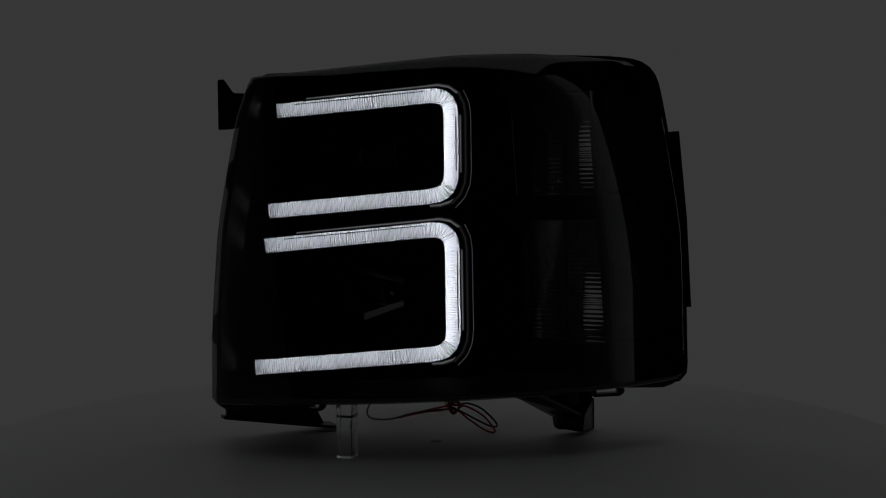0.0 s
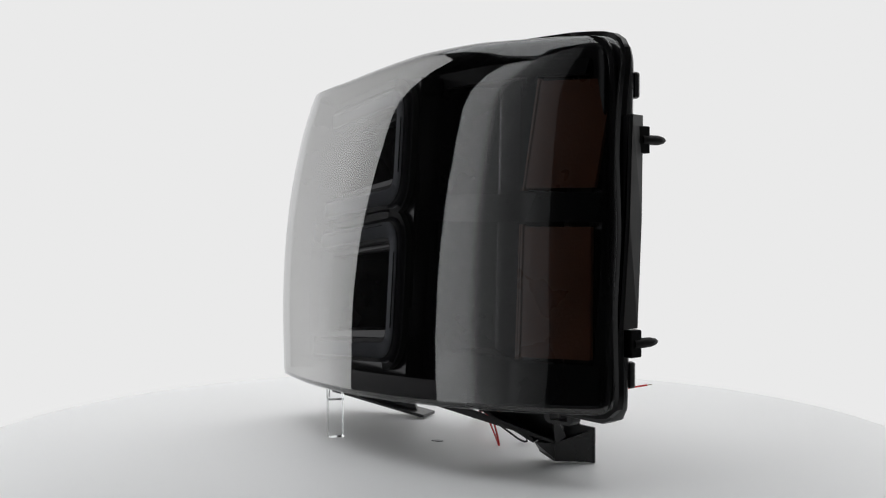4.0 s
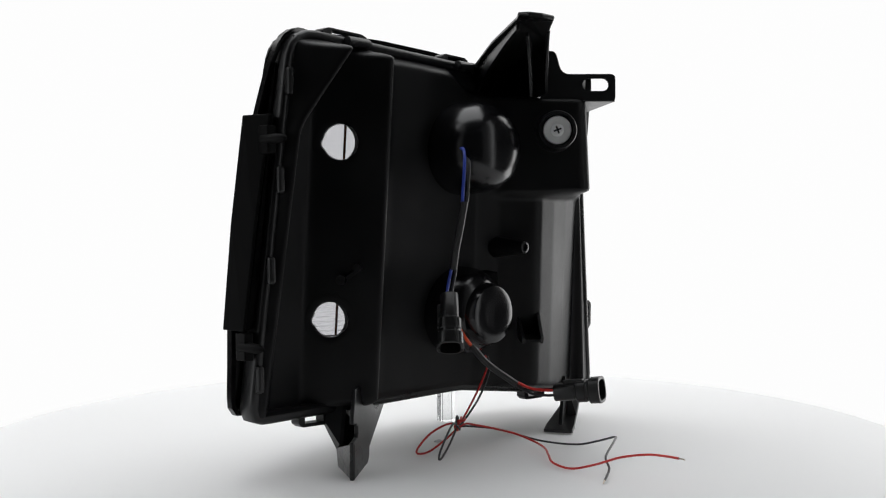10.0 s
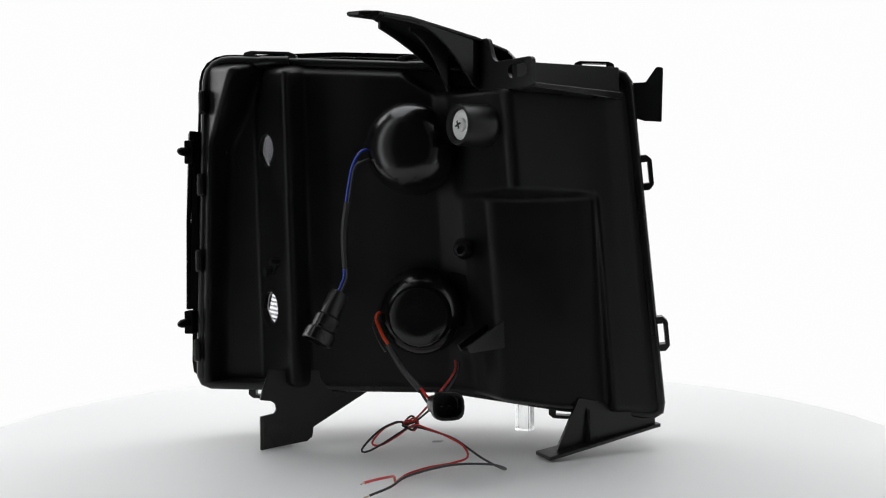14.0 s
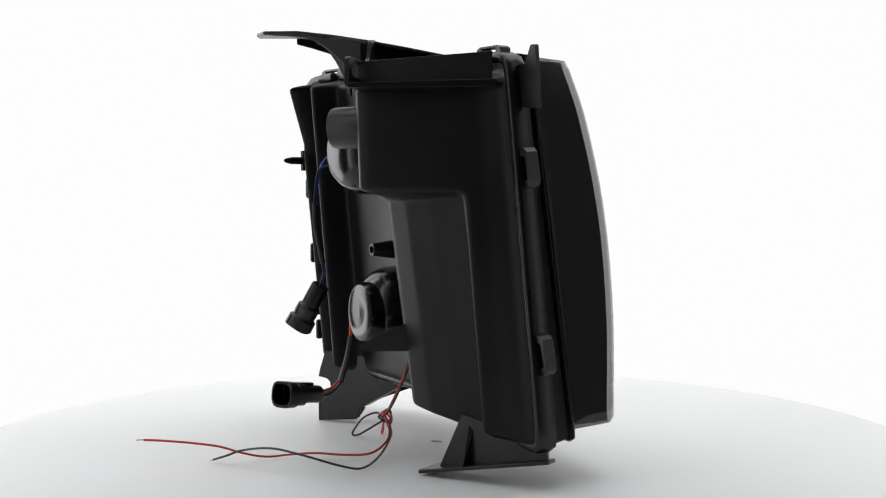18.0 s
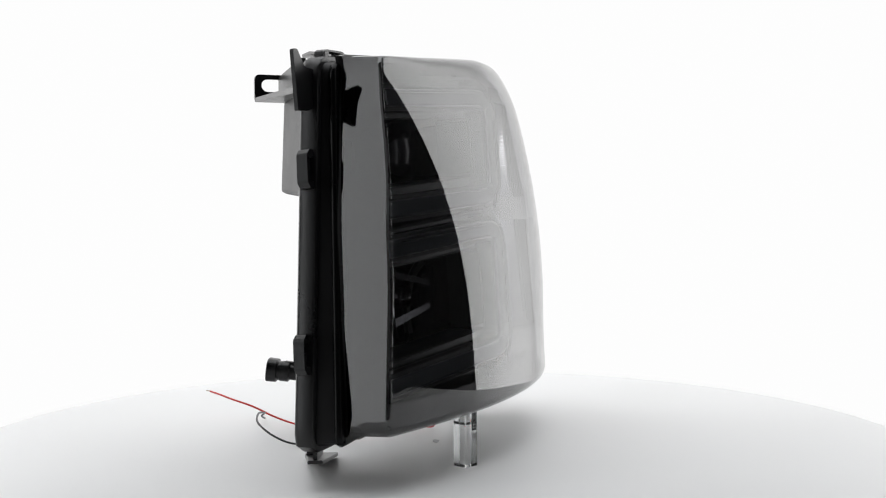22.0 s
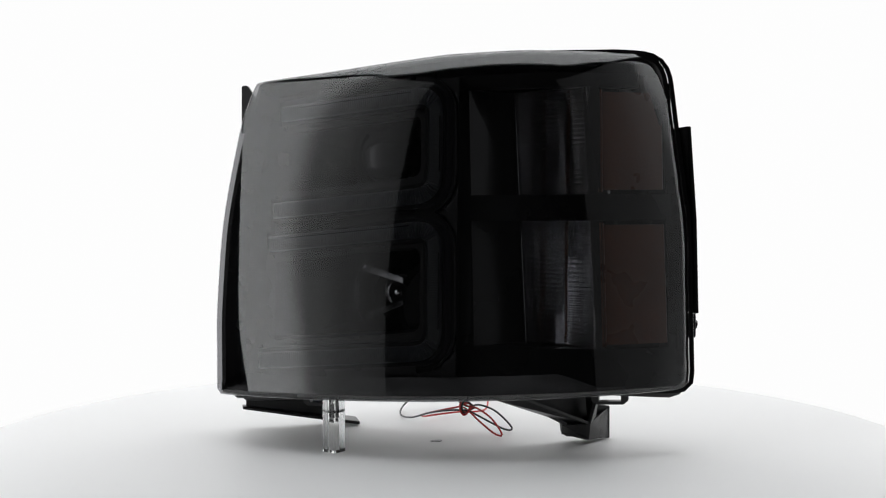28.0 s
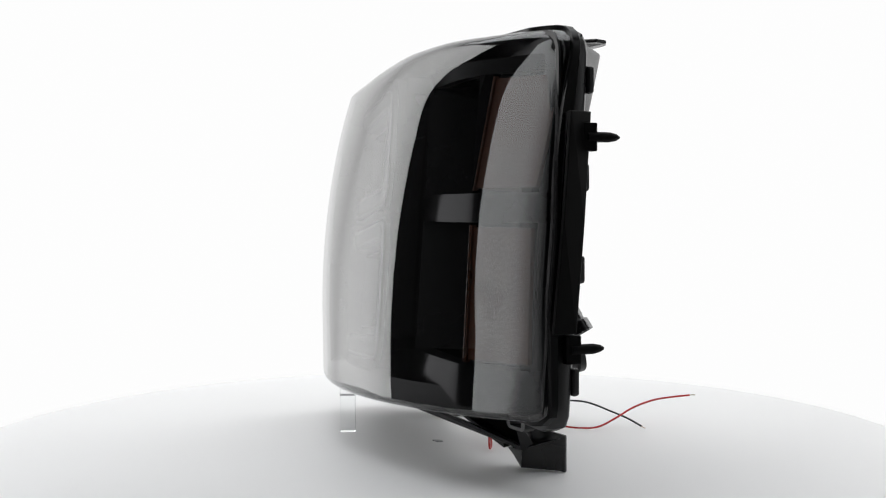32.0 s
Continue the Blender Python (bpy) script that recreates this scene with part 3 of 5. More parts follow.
        tube(bm, [p - Vector((0.004, 0.003, 0)), p + Vector((0.0070, 0.0060, 0))], r, 10, smooth=False)
    hull_of(bm, [Vector((x, wall_y(x, z) + d, z + dz)) for x, z in ((0.1500, 0.1655), (0.1415, 0.1755)) for d in (-0.002, 0.0045) for dz in (-0.002, 0.002)])
    part("wire_clip", bm, BLACK, h, "small black wire clip on the rear wall")


def dome(h, c, r, length, tail, label):
    """A rubber boot over the back of a projector: a short drum with a rounded end."""
    bm = bm_new()
    prof = [(-0.040, r * 1.02), (-0.012, r * 1.02), (-0.010, r * 1.01), (0, r)]
    for a in (15, 30, 45, 60, 75, 86):
        prof.append((length * math.sin(radians(a)), r * math.cos(radians(a)) ** 0.62))
    lathe(bm, prof, Matrix.Translation(c) @ AIM_BACK, 40)
    d = part("projector_boot", bm, RUBBER, h, label, smooth=True, angle=30)
    bm = bm_new()
    lathe(bm, [(-0.032, 0.0490), (-0.028, 0.0488), (-0.0270, 0.0480), (-0.0270, 0.0465), (-0.032, 0.0455)], Matrix.Translation(c) @ AIM_BACK, 48)
    part("boot_flange", bm, BLACK_DEEP, d, "round moulded flange behind the boot", smooth=True)
    if tail:
        bm = bm_new()
        prof = [(0.0, 0.029), (0.014, 0.0285), (0.019, 0.026), (0.0207, 0.021), (0.0205, 0.012), (0.0195, 0.001)]
        lathe(bm, prof, Matrix.Translation(Vector(c) + Vector(tail)) @ AIM_BACK, 32)
        part("bulb_cap", bm, RUBBER, d, "black twist cap on the boot", smooth=True)
    return d


def build_mounts(h):
    # arm above, reaching back and outboard
    bm = bm_new()
    plan = [(-0.088, 0.012, 0.355), (-0.022, 0.026, 0.357), (0.010, 0.080, 0.374), (0.0354, 0.130, 0.386), (0.052, 0.146, 0.3865), (0.0515, 0.157, 0.3855),
            (0.040, 0.163, 0.385), (0.024, 0.1625, 0.385), (0.000, 0.140, 0.3835), (-0.024, 0.116, 0.3785), (-0.050, 0.097, 0.372), (-0.075, 0.070, 0.364)]
    top = [bm.verts.new(p) for p in plan]
    bot = [bm.verts.new((x, y, z - 0.0035)) for x, y, z in plan]
    bm.faces.new(top), bm.faces.new(bot)
    for i in range(len(plan)):
        j = (i + 1) % len(plan)
        bm.faces.new((top[i], top[j], bot[j], bot[i]))
    arm = part("upper_arm", bm, BLACK, h, "black upper mounting arm, ribbed underneath", bevel=0.0012)
    def rib(a, b, top_a, top_b, foot_a, foot_b):
        """An upright web under the arm with a hollowed lower edge."""
        u = Vector((b[0] - a[0], b[1] - a[1], 0))
        long = u.length
        lower = []
        for k in range(9):
            f = k / 8
            top = top_a + (top_b - top_a) * f
            lower.append((f * long, top - (top_b - foot_b) - (top_a - foot_a - top_b + foot_b) * (1 - f) ** 1.9))
        upper = [(f * long, top_a + (top_b - top_a) * f - 0.001) for f in (1.0, 0.5, 0.0)]
        bm = bm_new()
        prism(bm, lower + upper, 0.003, plane_on((a[0], a[1], 0), u, (0, 0, 1)))
        part("rib", bm, BLACK, arm, bevel=0.0006)
    rib((-0.024, 0.030, 0), (0.030, 0.128, 0), 0.356, 0.383, 0.330, 0.376)
    rib((-0.046, 0.098, 0), (-0.004, 0.134, 0), 0.370, 0.380, 0.330, 0.377)
    rib((-0.070, 0.030, 0), (-0.046, 0.098, 0), 0.356, 0.369, 0.332, 0.330)
    rib((-0.024, 0.098, 0), (0.006, 0.118, 0), 0.374, 0.380, 0.325, 0.374)
    bm = bm_new()
    lathe(bm, [(0, 0.0065), (0.0012, 0.0065), (0.0014, 0.0035), (0.0002, 0.0033)], pose(0.036, 0.150, 0.3852), 20)
    part("bushing", bm, STEEL, arm, "small bright bushing in the arm's tip", smooth=True)
    # slotted tab
    a, b = Vector((-0.1003, 0.1371, 0.3245)), Vector((-0.0500, 0.0860, 0.3245))
    m = plane_on(a, b - a, (0, 0, 1))
    bm = bm_new()
    prism(bm, rounded([(0, 0, 0.003), (0.07, 0, 0), (0.07, 0.046, 0.004), (0.056, 0.046, 0.006), (0.050, 0.0245, 0.01), (0, 0.0245, 0.005)], 4), 0.004, m, [slot(0.0185, 0.0145, 0.0065, 0.0058)])
    tab = part("slotted_tab", bm, BLACK, h, "black mounting tab with an open slot", bevel=0.0006)
    bm = bm_new()
    hull_of(bm, [(-0.1003, 0.1371, 0.3275), (-0.1003, 0.1371, 0.3235), (-0.080, 0.118, 0.3275), (-0.080, 0.118, 0.3235), (-0.176, 0.040, 0.3275), (-0.176, 0.040, 0.3215), (-0.150, 0.040, 0.3275), (-0.150, 0.040, 0.3215)])
    part("ledge", bm, BLACK, tab, bevel=0.0008)
    bm = bm_new()
    hull_of(bm, [(-0.085, 0.121, 0.347), (-0.085, 0.121, 0.325), (-0.081, 0.117, 0.347), (-0.081, 0.117, 0.325), (-0.172, 0.042, 0.350), (-0.172, 0.042, 0.322), (-0.168, 0.040, 0.350), (-0.168, 0.040, 0.322)])
    part("web", bm, BLACK, tab, bevel=0.0008)
    # adjuster: boss, washer and screw on the box's back
    aim = plane_on((-0.0555, 0.1015, 0.2950), (0.67, -0.74, 0), (0, 0, 1)) @ pose(0, 0, 0, 180)
    bm = bm_new()
    lathe(bm, [(-0.012, 0.0190), (0.025, 0.0178), (0.0275, 0.0170), (0.0275, 0.0145), (0.0195, 0.0138)], aim, 32)
    boss = part("adjuster_boss", bm, BLACK, h, "black adjuster boss on the rear box", smooth=True)
    bm = bm_new()
    lathe(bm, [(0.0194, 0.0130), (0.0234, 0.0130), (0.0240, 0.0122), (0.0234, 0.0075), (0.0230, 0.0065)], aim, 32)
    part("washer", bm, STEEL, boss, "bright steel washer", smooth=True)
    bm = bm_new()
    lathe(bm, [(0.0230, 0.0060), (0.0255, 0.0058), (0.0270, 0.0040), (0.0272, 0.0005)], aim, 24)
    part("screw", bm, STEEL, boss, "cross-head steel screw", smooth=True)
    for turn in (0, 90):
        bm = bm_new()
        block(bm, (-0.0036, -0.0007, 0.0264), (0.0036, 0.0007, 0.0276), aim @ pose(0, 0, 0, 0, 0, turn + 20))
        part("screw_slot", bm, BLACK, boss)
    # stub on the bowl
    bm = bm_new()
    lathe(bm, [(-0.032, 0.0105), (-0.014, 0.0080), (-0.004, 0.0066), (0.0, 0.0060), (0.004, 0.0055), (0.0045, 0.0035), (0.001, 0.003)], Matrix.Translation((-0.0328, 0.0795, 0.1880)) @ AIM_BACK, 20)
    part("stub", bm, BLACK, h, "short round stub on the back", smooth=True)
    # upright ear at the inboard top corner
    m = plane_on((0, 0.0005, 0), (1, 0, 0), (0, 0.074, 1))
    bm = bm_new()
    prism(bm, rounded([(-0.2120, 0.3520, 0.002), (-0.2060, 0.3525, 0.003), (-0.1965, 0.3390, 0.003), (-0.1830, 0.3385, 0), (-0.1830, 0.3080, 0), (-0.1960, 0.3040, 0.002), (-0.2110, 0.3030, 0.001)], 3), 0.0035, m)
    part("corner_ear", bm, BLACK, h, "thin black ear at the upper corner", bevel=0.0006)
    # clips on the rim
    def clip(c, along, out, long, proud, deep):
        bm = bm_new()
        m = plane_on(c, along, out)
        hole = rounded([(-long * 0.30, -0.001, 0), (long * 0.30, -0.001, 0), (long * 0.30, proud * 0.62, 0), (-long * 0.30, proud * 0.62, 0)])
        prism(bm, rounded([(-long / 2, -0.003, 0), (long / 2, -0.003, 0), (long / 2, proud * 0.6, 0.003), (long * 0.36, proud, 0.003), (-long * 0.36, proud, 0.003), (-long / 2, proud * 0.6, 0.003)], 3), deep, m, [hole])
        part("lens_clip", bm, BLACK, h, "black clip looped over the rim", bevel=0.0006)
    for z in (0.2560, 0.1085):
        x = -0.2165 + (z - 0.029) * 0.1012
        clip((x + 0.001, rim_y(x, z) - 0.010, z), (0.1, 0.09, 1), (-1, 0, 0.1), 0.032, 0.0105, 0.010)
    for x in (0.150, 0.012, -0.150):
        z = 0.3505 + (x + 0.184) * 0.0490
        clip((x, rim_y(x, z) - 0.010, z), (1, 0.02, 0.049), (0, 0, 1), 0.050 if x > 0.1 else 0.036, 0.0050, 0.010)
    for x in (0.165, -0.125):
        z = 0.0315 + (x + 0.2165) * 0.0466
        clip((x, rim_y(x, z) - 0.010, z), (1, 0.02, 0.04), (0, 0, -1), 0.034, 0.008, 0.010)
    for x in (0.150, 0.012):
        z = 0.3495 + (x + 0.184) * 0.0490
        bm = bm_new()
        tube(bm, [(x - 0.020, rim_y(x, z) + 0.001, z - 0.004), (x + 0.006, rim_y(x, z) + 0.004, z - 0.004)], 0.0042, 12, smooth=False)
        part("rim_peg", bm, BLACK, h, "round peg along the rim", smooth=True)
    # lugs along the outboard rim
    for z in (0.325, 0.248, 0.176, 0.089):
        x = 0.2345 - (z - 0.05) * 0.068
        bm = bm_new()
        block(bm, (x - 0.006, rim_y(x, z) - 0.001, z - 0.011), (x + 0.001, rim_y(x, z) + 0.006, z + 0.011))
        part("rim_lug", bm, BLACK, h, bevel=0.0025)
    # side guard with two locating pins
    bm = bm_new()
    top_a, top_b, bot_a, bot_b = Vector((0.2380, 0.0190, 0.2985)), Vector((0.2285, 0.0415, 0.2990)), Vector((0.2458, 0.0000, 0.1285)), Vector((0.2415, 0.0215, 0.1280))
    off = Vector((-0.0035, -0.001, 0))
    mids = [top_a.lerp(bot_a, 0.5) + Vector((0.0018, 0, 0)), top_b.lerp(bot_b, 0.5) + Vector((0.0015, 0, 0))]
    loops = [[p, p2, p2 + off, p + off] for p, p2 in ((top_a, top_b), (mids[0], mids[1]), (bot_a, bot_b))]
    rings(bm, loops, cap=(True, True))
    guard = part("side_guard", bm, BLACK_DEEP, h, "black plastic guard strip along the side", bevel=0.0008)
    bm = bm_new()
    ra, rb = (Vector((0.2345 - (z - 0.05) * 0.068 - 0.001, rim_y(0.22, z) - 0.010, z)) for z in (0.297, 0.130))
    fa, fb = Vector((0.2215, top_a.y + 0.002, 0.297)), Vector((0.2365, bot_a.y + 0.004, 0.130))
    hull_of(bm, [top_a + off, bot_a + off, top_b + off, bot_b + off, ra, rb, fa, fb])
    part("guard_web", bm, BLACK_DEEP, guard, "black web joining the guard to the rim")
    for tip in (Vector((0.2321, 0.0650, 0.2800)), Vector((0.2415, 0.0455, 0.1168))):
        bm = bm_new()
        base = tip + Vector((-0.0015, -0.029, -0.001))
        block(bm, (base.x - 0.006, base.y - 0.004, base.z - 0.011), (base.x + 0.0025, base.y + 0.0085, base.z + 0.011))
        part("pin_block", bm, BLACK_DEEP, guard, bevel=0.001)
        bm = bm_new()
        lathe(bm, [(0, 0.0042), (0.020, 0.0040), (0.026, 0.0028), (0.029, 0.001)], Matrix.Translation(base) @ AIM_BACK, 14)
        part("locating_pin", bm, BLACK_DEEP, guard, "black pointed locating pin", smooth=True)
    # outboard foot: a tall notched blade
    a = Vector((0.1590, 0.0555, 0.0))
    m = plane_on(a, (-0.84, -0.54, 0), (0, 0, 1))
    bm = bm_new()
    prism(bm, [(0, 0), (0.046, 0.0045), (0.051, 0.0095), (0.0520, 0.0175), (0.128, 0.058), (0.128, 0.066), (0.0090, 0.075), (0.0020, 0.055), (0, 0.047), (0.010, 0.0455), (0.0145, 0.0425), (0.0155, 0.037), (0.0135, 0.0335), (0, 0.0315)], 0.0035, m)
    foot = part("notched_foot", bm, BLACK, h, "black blade-shaped foot with a notch, resting on the table", bevel=0.0008)
    bm = bm_new()
    prism(bm, [(0.0520, 0.0175), (0.128, 0.058), (0.128, 0.0612), (0.0520, 0.0210)], 0.016, m @ Matrix.Translation((0, 0, -0.008)))
    part("flange", bm, BLACK, foot)
    n = Vector((0.91, -0.41, 0.1)).normalized() * 0.0016
    bm = bm_new()
    hull_of(bm, [Vector(q) + sg * n for sg in (-1, 1) for q in ((0.1575, 0.0555, 0.0005), (0.1575, 0.0555, 0.0300), (0.1440, 0.0215, 0.0200), (0.1425, 0.0215, 0.0040))])
    part("side_plate", bm, BLACK, foot)
    bm = bm_new()
    hull_of(bm, [Vector(q) + sg * n for sg in (-1, 1) for q in ((0.1440, 0.0215, 0.0190), (0.1480, 0.0300, 0.0250), (0.1400, 0.0260, 0.058), (0.1550, 0.0060, 0.0560))])
    part("side_plate", bm, BLACK, foot)
    bm = bm_new()
    hull_of(bm, [(0.1570, 0.0550, 0.0004), (0.1570, 0.0550, 0.0030), (0.1425, 0.0215, 0.0036), (0.1425, 0.0215, 0.0062), (0.1165, 0.0275, 0.0070), (0.1165, 0.0275, 0.0096)])
    part("toe", bm, BLACK, foot)
    bm = bm_new()
    hull_of(bm, [(0.1440, 0.0210, 0.0190), (0.1165, 0.0270, 0.0170), (0.1440, 0.0210, 0.0060), (0.1165, 0.0270, 0.0090), (0.118, 0.020, 0.017)])
    part("heel", bm, BLACK, foot)
    bm = bm_new()
    hull_of(bm, [(0.1440, 0.0210, 0.0190), (0.1180, 0.0270, 0.0190), (0.1440, 0.0210, 0.0215), (0.1180, 0.0270, 0.0215), (0.0700, -0.0600, 0.0530), (0.0900, -0.0480, 0.0530), (0.0700, -0.0600, 0.0560), (0.0900, -0.0480, 0.0560)])
    part("brace", bm, BLACK, foot, "flat brace running forward under the lens")
    # inboard foot: sloping strip with a web
    tip, out = Vector((-0.1040, 0.0665, 0.0016)), Vector((-0.2085, 0.0105, 0.0215))
    d = (out - tip).normalized()
    side = Vector((-d.y, d.x, 0)).normalized()
    bm = bm_new()
    pts = []
    for p, w in ((tip, 0.0145), (tip.lerp(out, 0.12), 0.0145), (tip.lerp(out, 0.45), 0.011), (out, 0.006)):
        for sg in (-1, 1):
            pts += [p + side * w * sg, p + side * w * sg + Vector((0, 0, 0.0032))]
    hull_of(bm, pts)
    lf = part("sloped_foot", bm, BLACK, h, "black sloping foot resting on the table", bevel=0.0008)
    bm = bm_new()
    p0, p1, p2 = tip.lerp(out, 0.10), tip.lerp(out, 0.97), tip.lerp(out, 0.36)
    w = side * 0.0017
    hull_of(bm, [q + s * w for s in (-1, 1) for q in (p0, p1, p1 + Vector((0, 0, 0.012)), Vector((p2.x, p2.y, 0.052)), tip.lerp(out, 0.30) + Vector((0, 0, 0.045)))])
    part("web", bm, BLACK, lf)
    bm = bm_new()
    hull_of(bm, [tip.lerp(out, 0.36) + Vector((0, 0, 0.003)) - side * 0.012, tip.lerp(out, 0.36) + Vector((0, 0, 0.003)), tip.lerp(out, 0.39) + Vector((0, 0, 0.003)), Vector((p2.x, p2.y, 0.050)), Vector((p2.x - 0.004, p2.y - 0.004, 0.050))])
    part("rib", bm, BLACK, lf)
    # bracket on the back of the bowl: two pointed fins over a narrow shelf
    fins = ((Vector((-0.0713, 0.0668, 0.1256)), Vector((-0.0398, 0.0981, 0.1045)), Vector((-0.074, 0.062, 0.100))),
            (Vector((-0.0537, 0.0580, 0.1200)), Vector((-0.0301, 0.0837, 0.1040)), Vector((-0.058, 0.054, 0.100))))
    n = Vector((0.69, -0.72, 0)) * 0.0013
    for top, tip, root in fins:
        bm = bm_new()
        hull_of(bm, [q + k * n for k in (-1, 1) for q in (top, tip, tip - Vector((0.003, 0.003, 0.006)), root)])
        part("fin", bm, BLACK, h, "small pointed fin on the back")
    bm = bm_new()
    hull_of(bm, [q + Vector((0, 0, dz)) for _, tip, root in fins for q in (tip - Vector((0.003, 0.003, 0.005)), root + Vector((0, 0, 0.001))) for dz in (0.0, 0.0025)])
    part("fin_shelf", bm, BLACK, h, "narrow shelf joining the two fins")


# ---------------------------------------------------------------- inside the lens
GUIDES = (((-0.1476, 0.3161), (0.0142, 0.3290), (0.0145, 0.2372), (-0.1552, 0.2230)),
          ((-0.1589, 0.1908), (0.0146, 0.2070), (0.0156, 0.0946), (-0.1679, 0.0782)))
TUBES = []


def guide_path(corners):
    """Centre line of one light guide: bar, bend, upright, bend, bar."""
    a, b, c, d = (Vector(q) for q in corners)
    cut = 0.020
    p = [a, b + (a - b).normalized() * cut]
    for u, v, w in ((a, b, c), (b, c, d)):
        s, e = v + (u - v).normalized() * cut, v + (w - v).normalized() * cut
        if (p[-1] - s).length > 1e-4:
            p.append(s)
        for t in (0.2, 0.4, 0.6, 0.8):
            p.append(s.lerp(v, t).lerp(v.lerp(e, t), t))
        p.append(e)
    p.append(d)
    return p


def build_guides(h):
    for corners in GUIDES:
        line = guide_path(corners)
        on = lambda q, back=0.0: Vector((q.x, bezel_y(q.x, q.y) + back, q.y))
        # opaque cradle: two lips and a back, open to the front
        def side_line(off):
            out = []
            for i, p in enumerate(line):
                u = (line[min(i + 1, len(line) - 1)] - line[max(i - 1, 0)]).normalized()
                out.append(p + Vector((u.y, -u.x)) * off)
            return out
        bm = bm_new()
        half, lip, wall, deep = 0.0062, 0.0110, 0.0168, 0.0444
        loops = []
        ring = [(-half, 0.0), (-half, 0.010), (-wall, 0.012), (-wall, deep), (wall, deep), (wall, 0.012), (half, 0.010), (half, 0.0),
                (lip, 0.001), (lip, 0.011), (wall + 0.001, 0.0115), (wall + 0.001, deep + 0.001), (-wall - 0.001, deep + 0.001), (-wall - 0.001, 0.0115), (-lip, 0.011), (-lip, 0.001)]
        lines = [side_line(o) for o, _ in ring]
        for i in range(len(line)):
            loops.append([on(lines[k][i], ring[k][1]) for k in range(len(ring))])
        rings(bm, loops, cap=(True, True))
        g = part("light_guide", bm, BLACK_DEEP, h, "C-shaped daytime running light in a black cradle")
        # ribbed clear bar over the opening
        bm = bm_new()
        pts = []
        for i in range(len(line) - 1):
            k = max(1, int((line[i + 1] - line[i]).length / 0.0011))
            pts += [line[i].lerp(line[i + 1], j / k) for j in range(k)]
        pts.append(line[-1])
        loops = []
        for i, p in enumerate(pts):
            u = (pts[min(i + 2, len(pts) - 1)] - pts[max(i - 2, 0)]).normalized()
            nrm = Vector((u.y, -u.x))
            low, high = (-0.0012, -0.0014) if abs(u.y) > 0.9 else (-0.0006, -0.0020)
            lift = low if i % 2 else high
            loops.append([on(p + nrm * o, d) for o, d in ((-0.0074, -0.0003), (-0.0052, lift), (0.0052, lift), (0.0074, -0.0003))])
        vs = [[bm.verts.new(q) for q in l] for l in loops]
        for a, b in zip(vs, vs[1:]):
            for i in range(3):
                bm.faces.new((a[i], a[i + 1], b[i + 1], b[i]))
        part("ribbed_bar", bm, MILKY, g, "milky plastic bar with fine ribs")
        # dark seams along the upper arm and the upright, near their outer edge
        near, far = side_line(-0.0040), side_line(-0.0047)
        k = len(line) // 2
        for a, b, f0, f1 in ((0, 1, 0.12, 0.97), (k - 1, k, 0.02, 0.98)):
            bm = bm_new()
            hull_of(bm, [on(q, d) for e in (near, far) for q in (e[a].lerp(e[b], f0), e[a].lerp(e[b], f1)) for d in (-0.0023, -0.0008)])
            part("seam", bm, BLACK_DEEP, g, "dark seam along the bar")
        # added black bed round the bends, hiding the backs of the glowing rods
        bm = bm_new()
        outer = [side_line(o) for o in (-0.0112, -0.0185)]
        sel = range(1, len(line) - 1)
        loops = [[on(outer[0][i], 0.0025), on(outer[1][i], 0.0045), on(outer[1][i], 0.016), on(outer[0][i], 0.016)] for i in sel]
        rings(bm, loops, cap=(True, True))
        part("bend_bed", bm, BLACK_DEEP, g, "dark bed round the bend", smooth=True)
        # the tubes: one for each straight piece, with added glowing rods beside them
        def rod(p, q, r0, r1, mat, label, extra=0.0):
            axis = q - p
            fwd = Vector((0.165, 1.0, -0.075)).normalized()
            x = axis.normalized()
            y = (fwd - x * fwd.dot(x)).normalized()
            m = Matrix((x, y, x.cross(y))).transposed().to_4x4()
            m.translation = (p + q) / 2
            bm = bm_new()
            n, half_len = (40 if r0 > 0.005 else 12), axis.length / 2
            rings(bm, [[(s * (half_len + extra), r * math.cos(2 * math.pi * k / n), r * math.sin(2 * math.pi * k / n)) for k in range(n)] for s, r in ((-1, r0), (1, r1))], cap=(True, True))
            t = part("light_tube", bm, mat, h, label, smooth=True)
            t.matrix_basis = m
            TUBES.append((t, m, mat in (EDGE_GLOW, SIDE_GLOW)))
        last = len(line) - 2
        for i in range(last + 1):
            a, b = on(line[i], 0.0262), on(line[i + 1], 0.0262)
            cut = (b - a).normalized() * 0.0025
            plain = i not in (0, last)
            rod(a + cut if i == 0 else a, b - cut if i == last else b, 0.0160, 0.0160, TUBE_PLAIN if plain else TUBE, "white light tube inside the guide", 0.0022 if (b - a).length < 0.03 else 0.0)
        # rods that glow themselves, for light caught by clear edges and outside the bends
        fine = "thin glowing rod standing in for light along the guide"
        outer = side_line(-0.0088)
        rod(on(outer[0].lerp(outer[1], 0.2), 0.0018), on(outer[1], 0.0018), 0.0015, 0.0019, EDGE_GLOW, fine)
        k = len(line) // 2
        rod(on(outer[k - 1], 0.0017), on(outer[k], 0.0017), 0.0016, 0.0016, EDGE_GLOW, fine)
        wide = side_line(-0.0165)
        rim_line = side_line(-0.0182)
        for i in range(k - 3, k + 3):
            rod(on(side_line(-0.0135)[i], 0.0030), on(side_line(-0.0135)[i + 1], 0.0030), 0.0030, 0.0030, SIDE_GLOW, "faint glowing rod standing in for the lit clear side", 0.0006)
            rod(on(rim_line[i], 0.0030), on(rim_line[i + 1], 0.0030), 0.0005, 0.0005, EDGE_GLOW, fine, 0.0004)
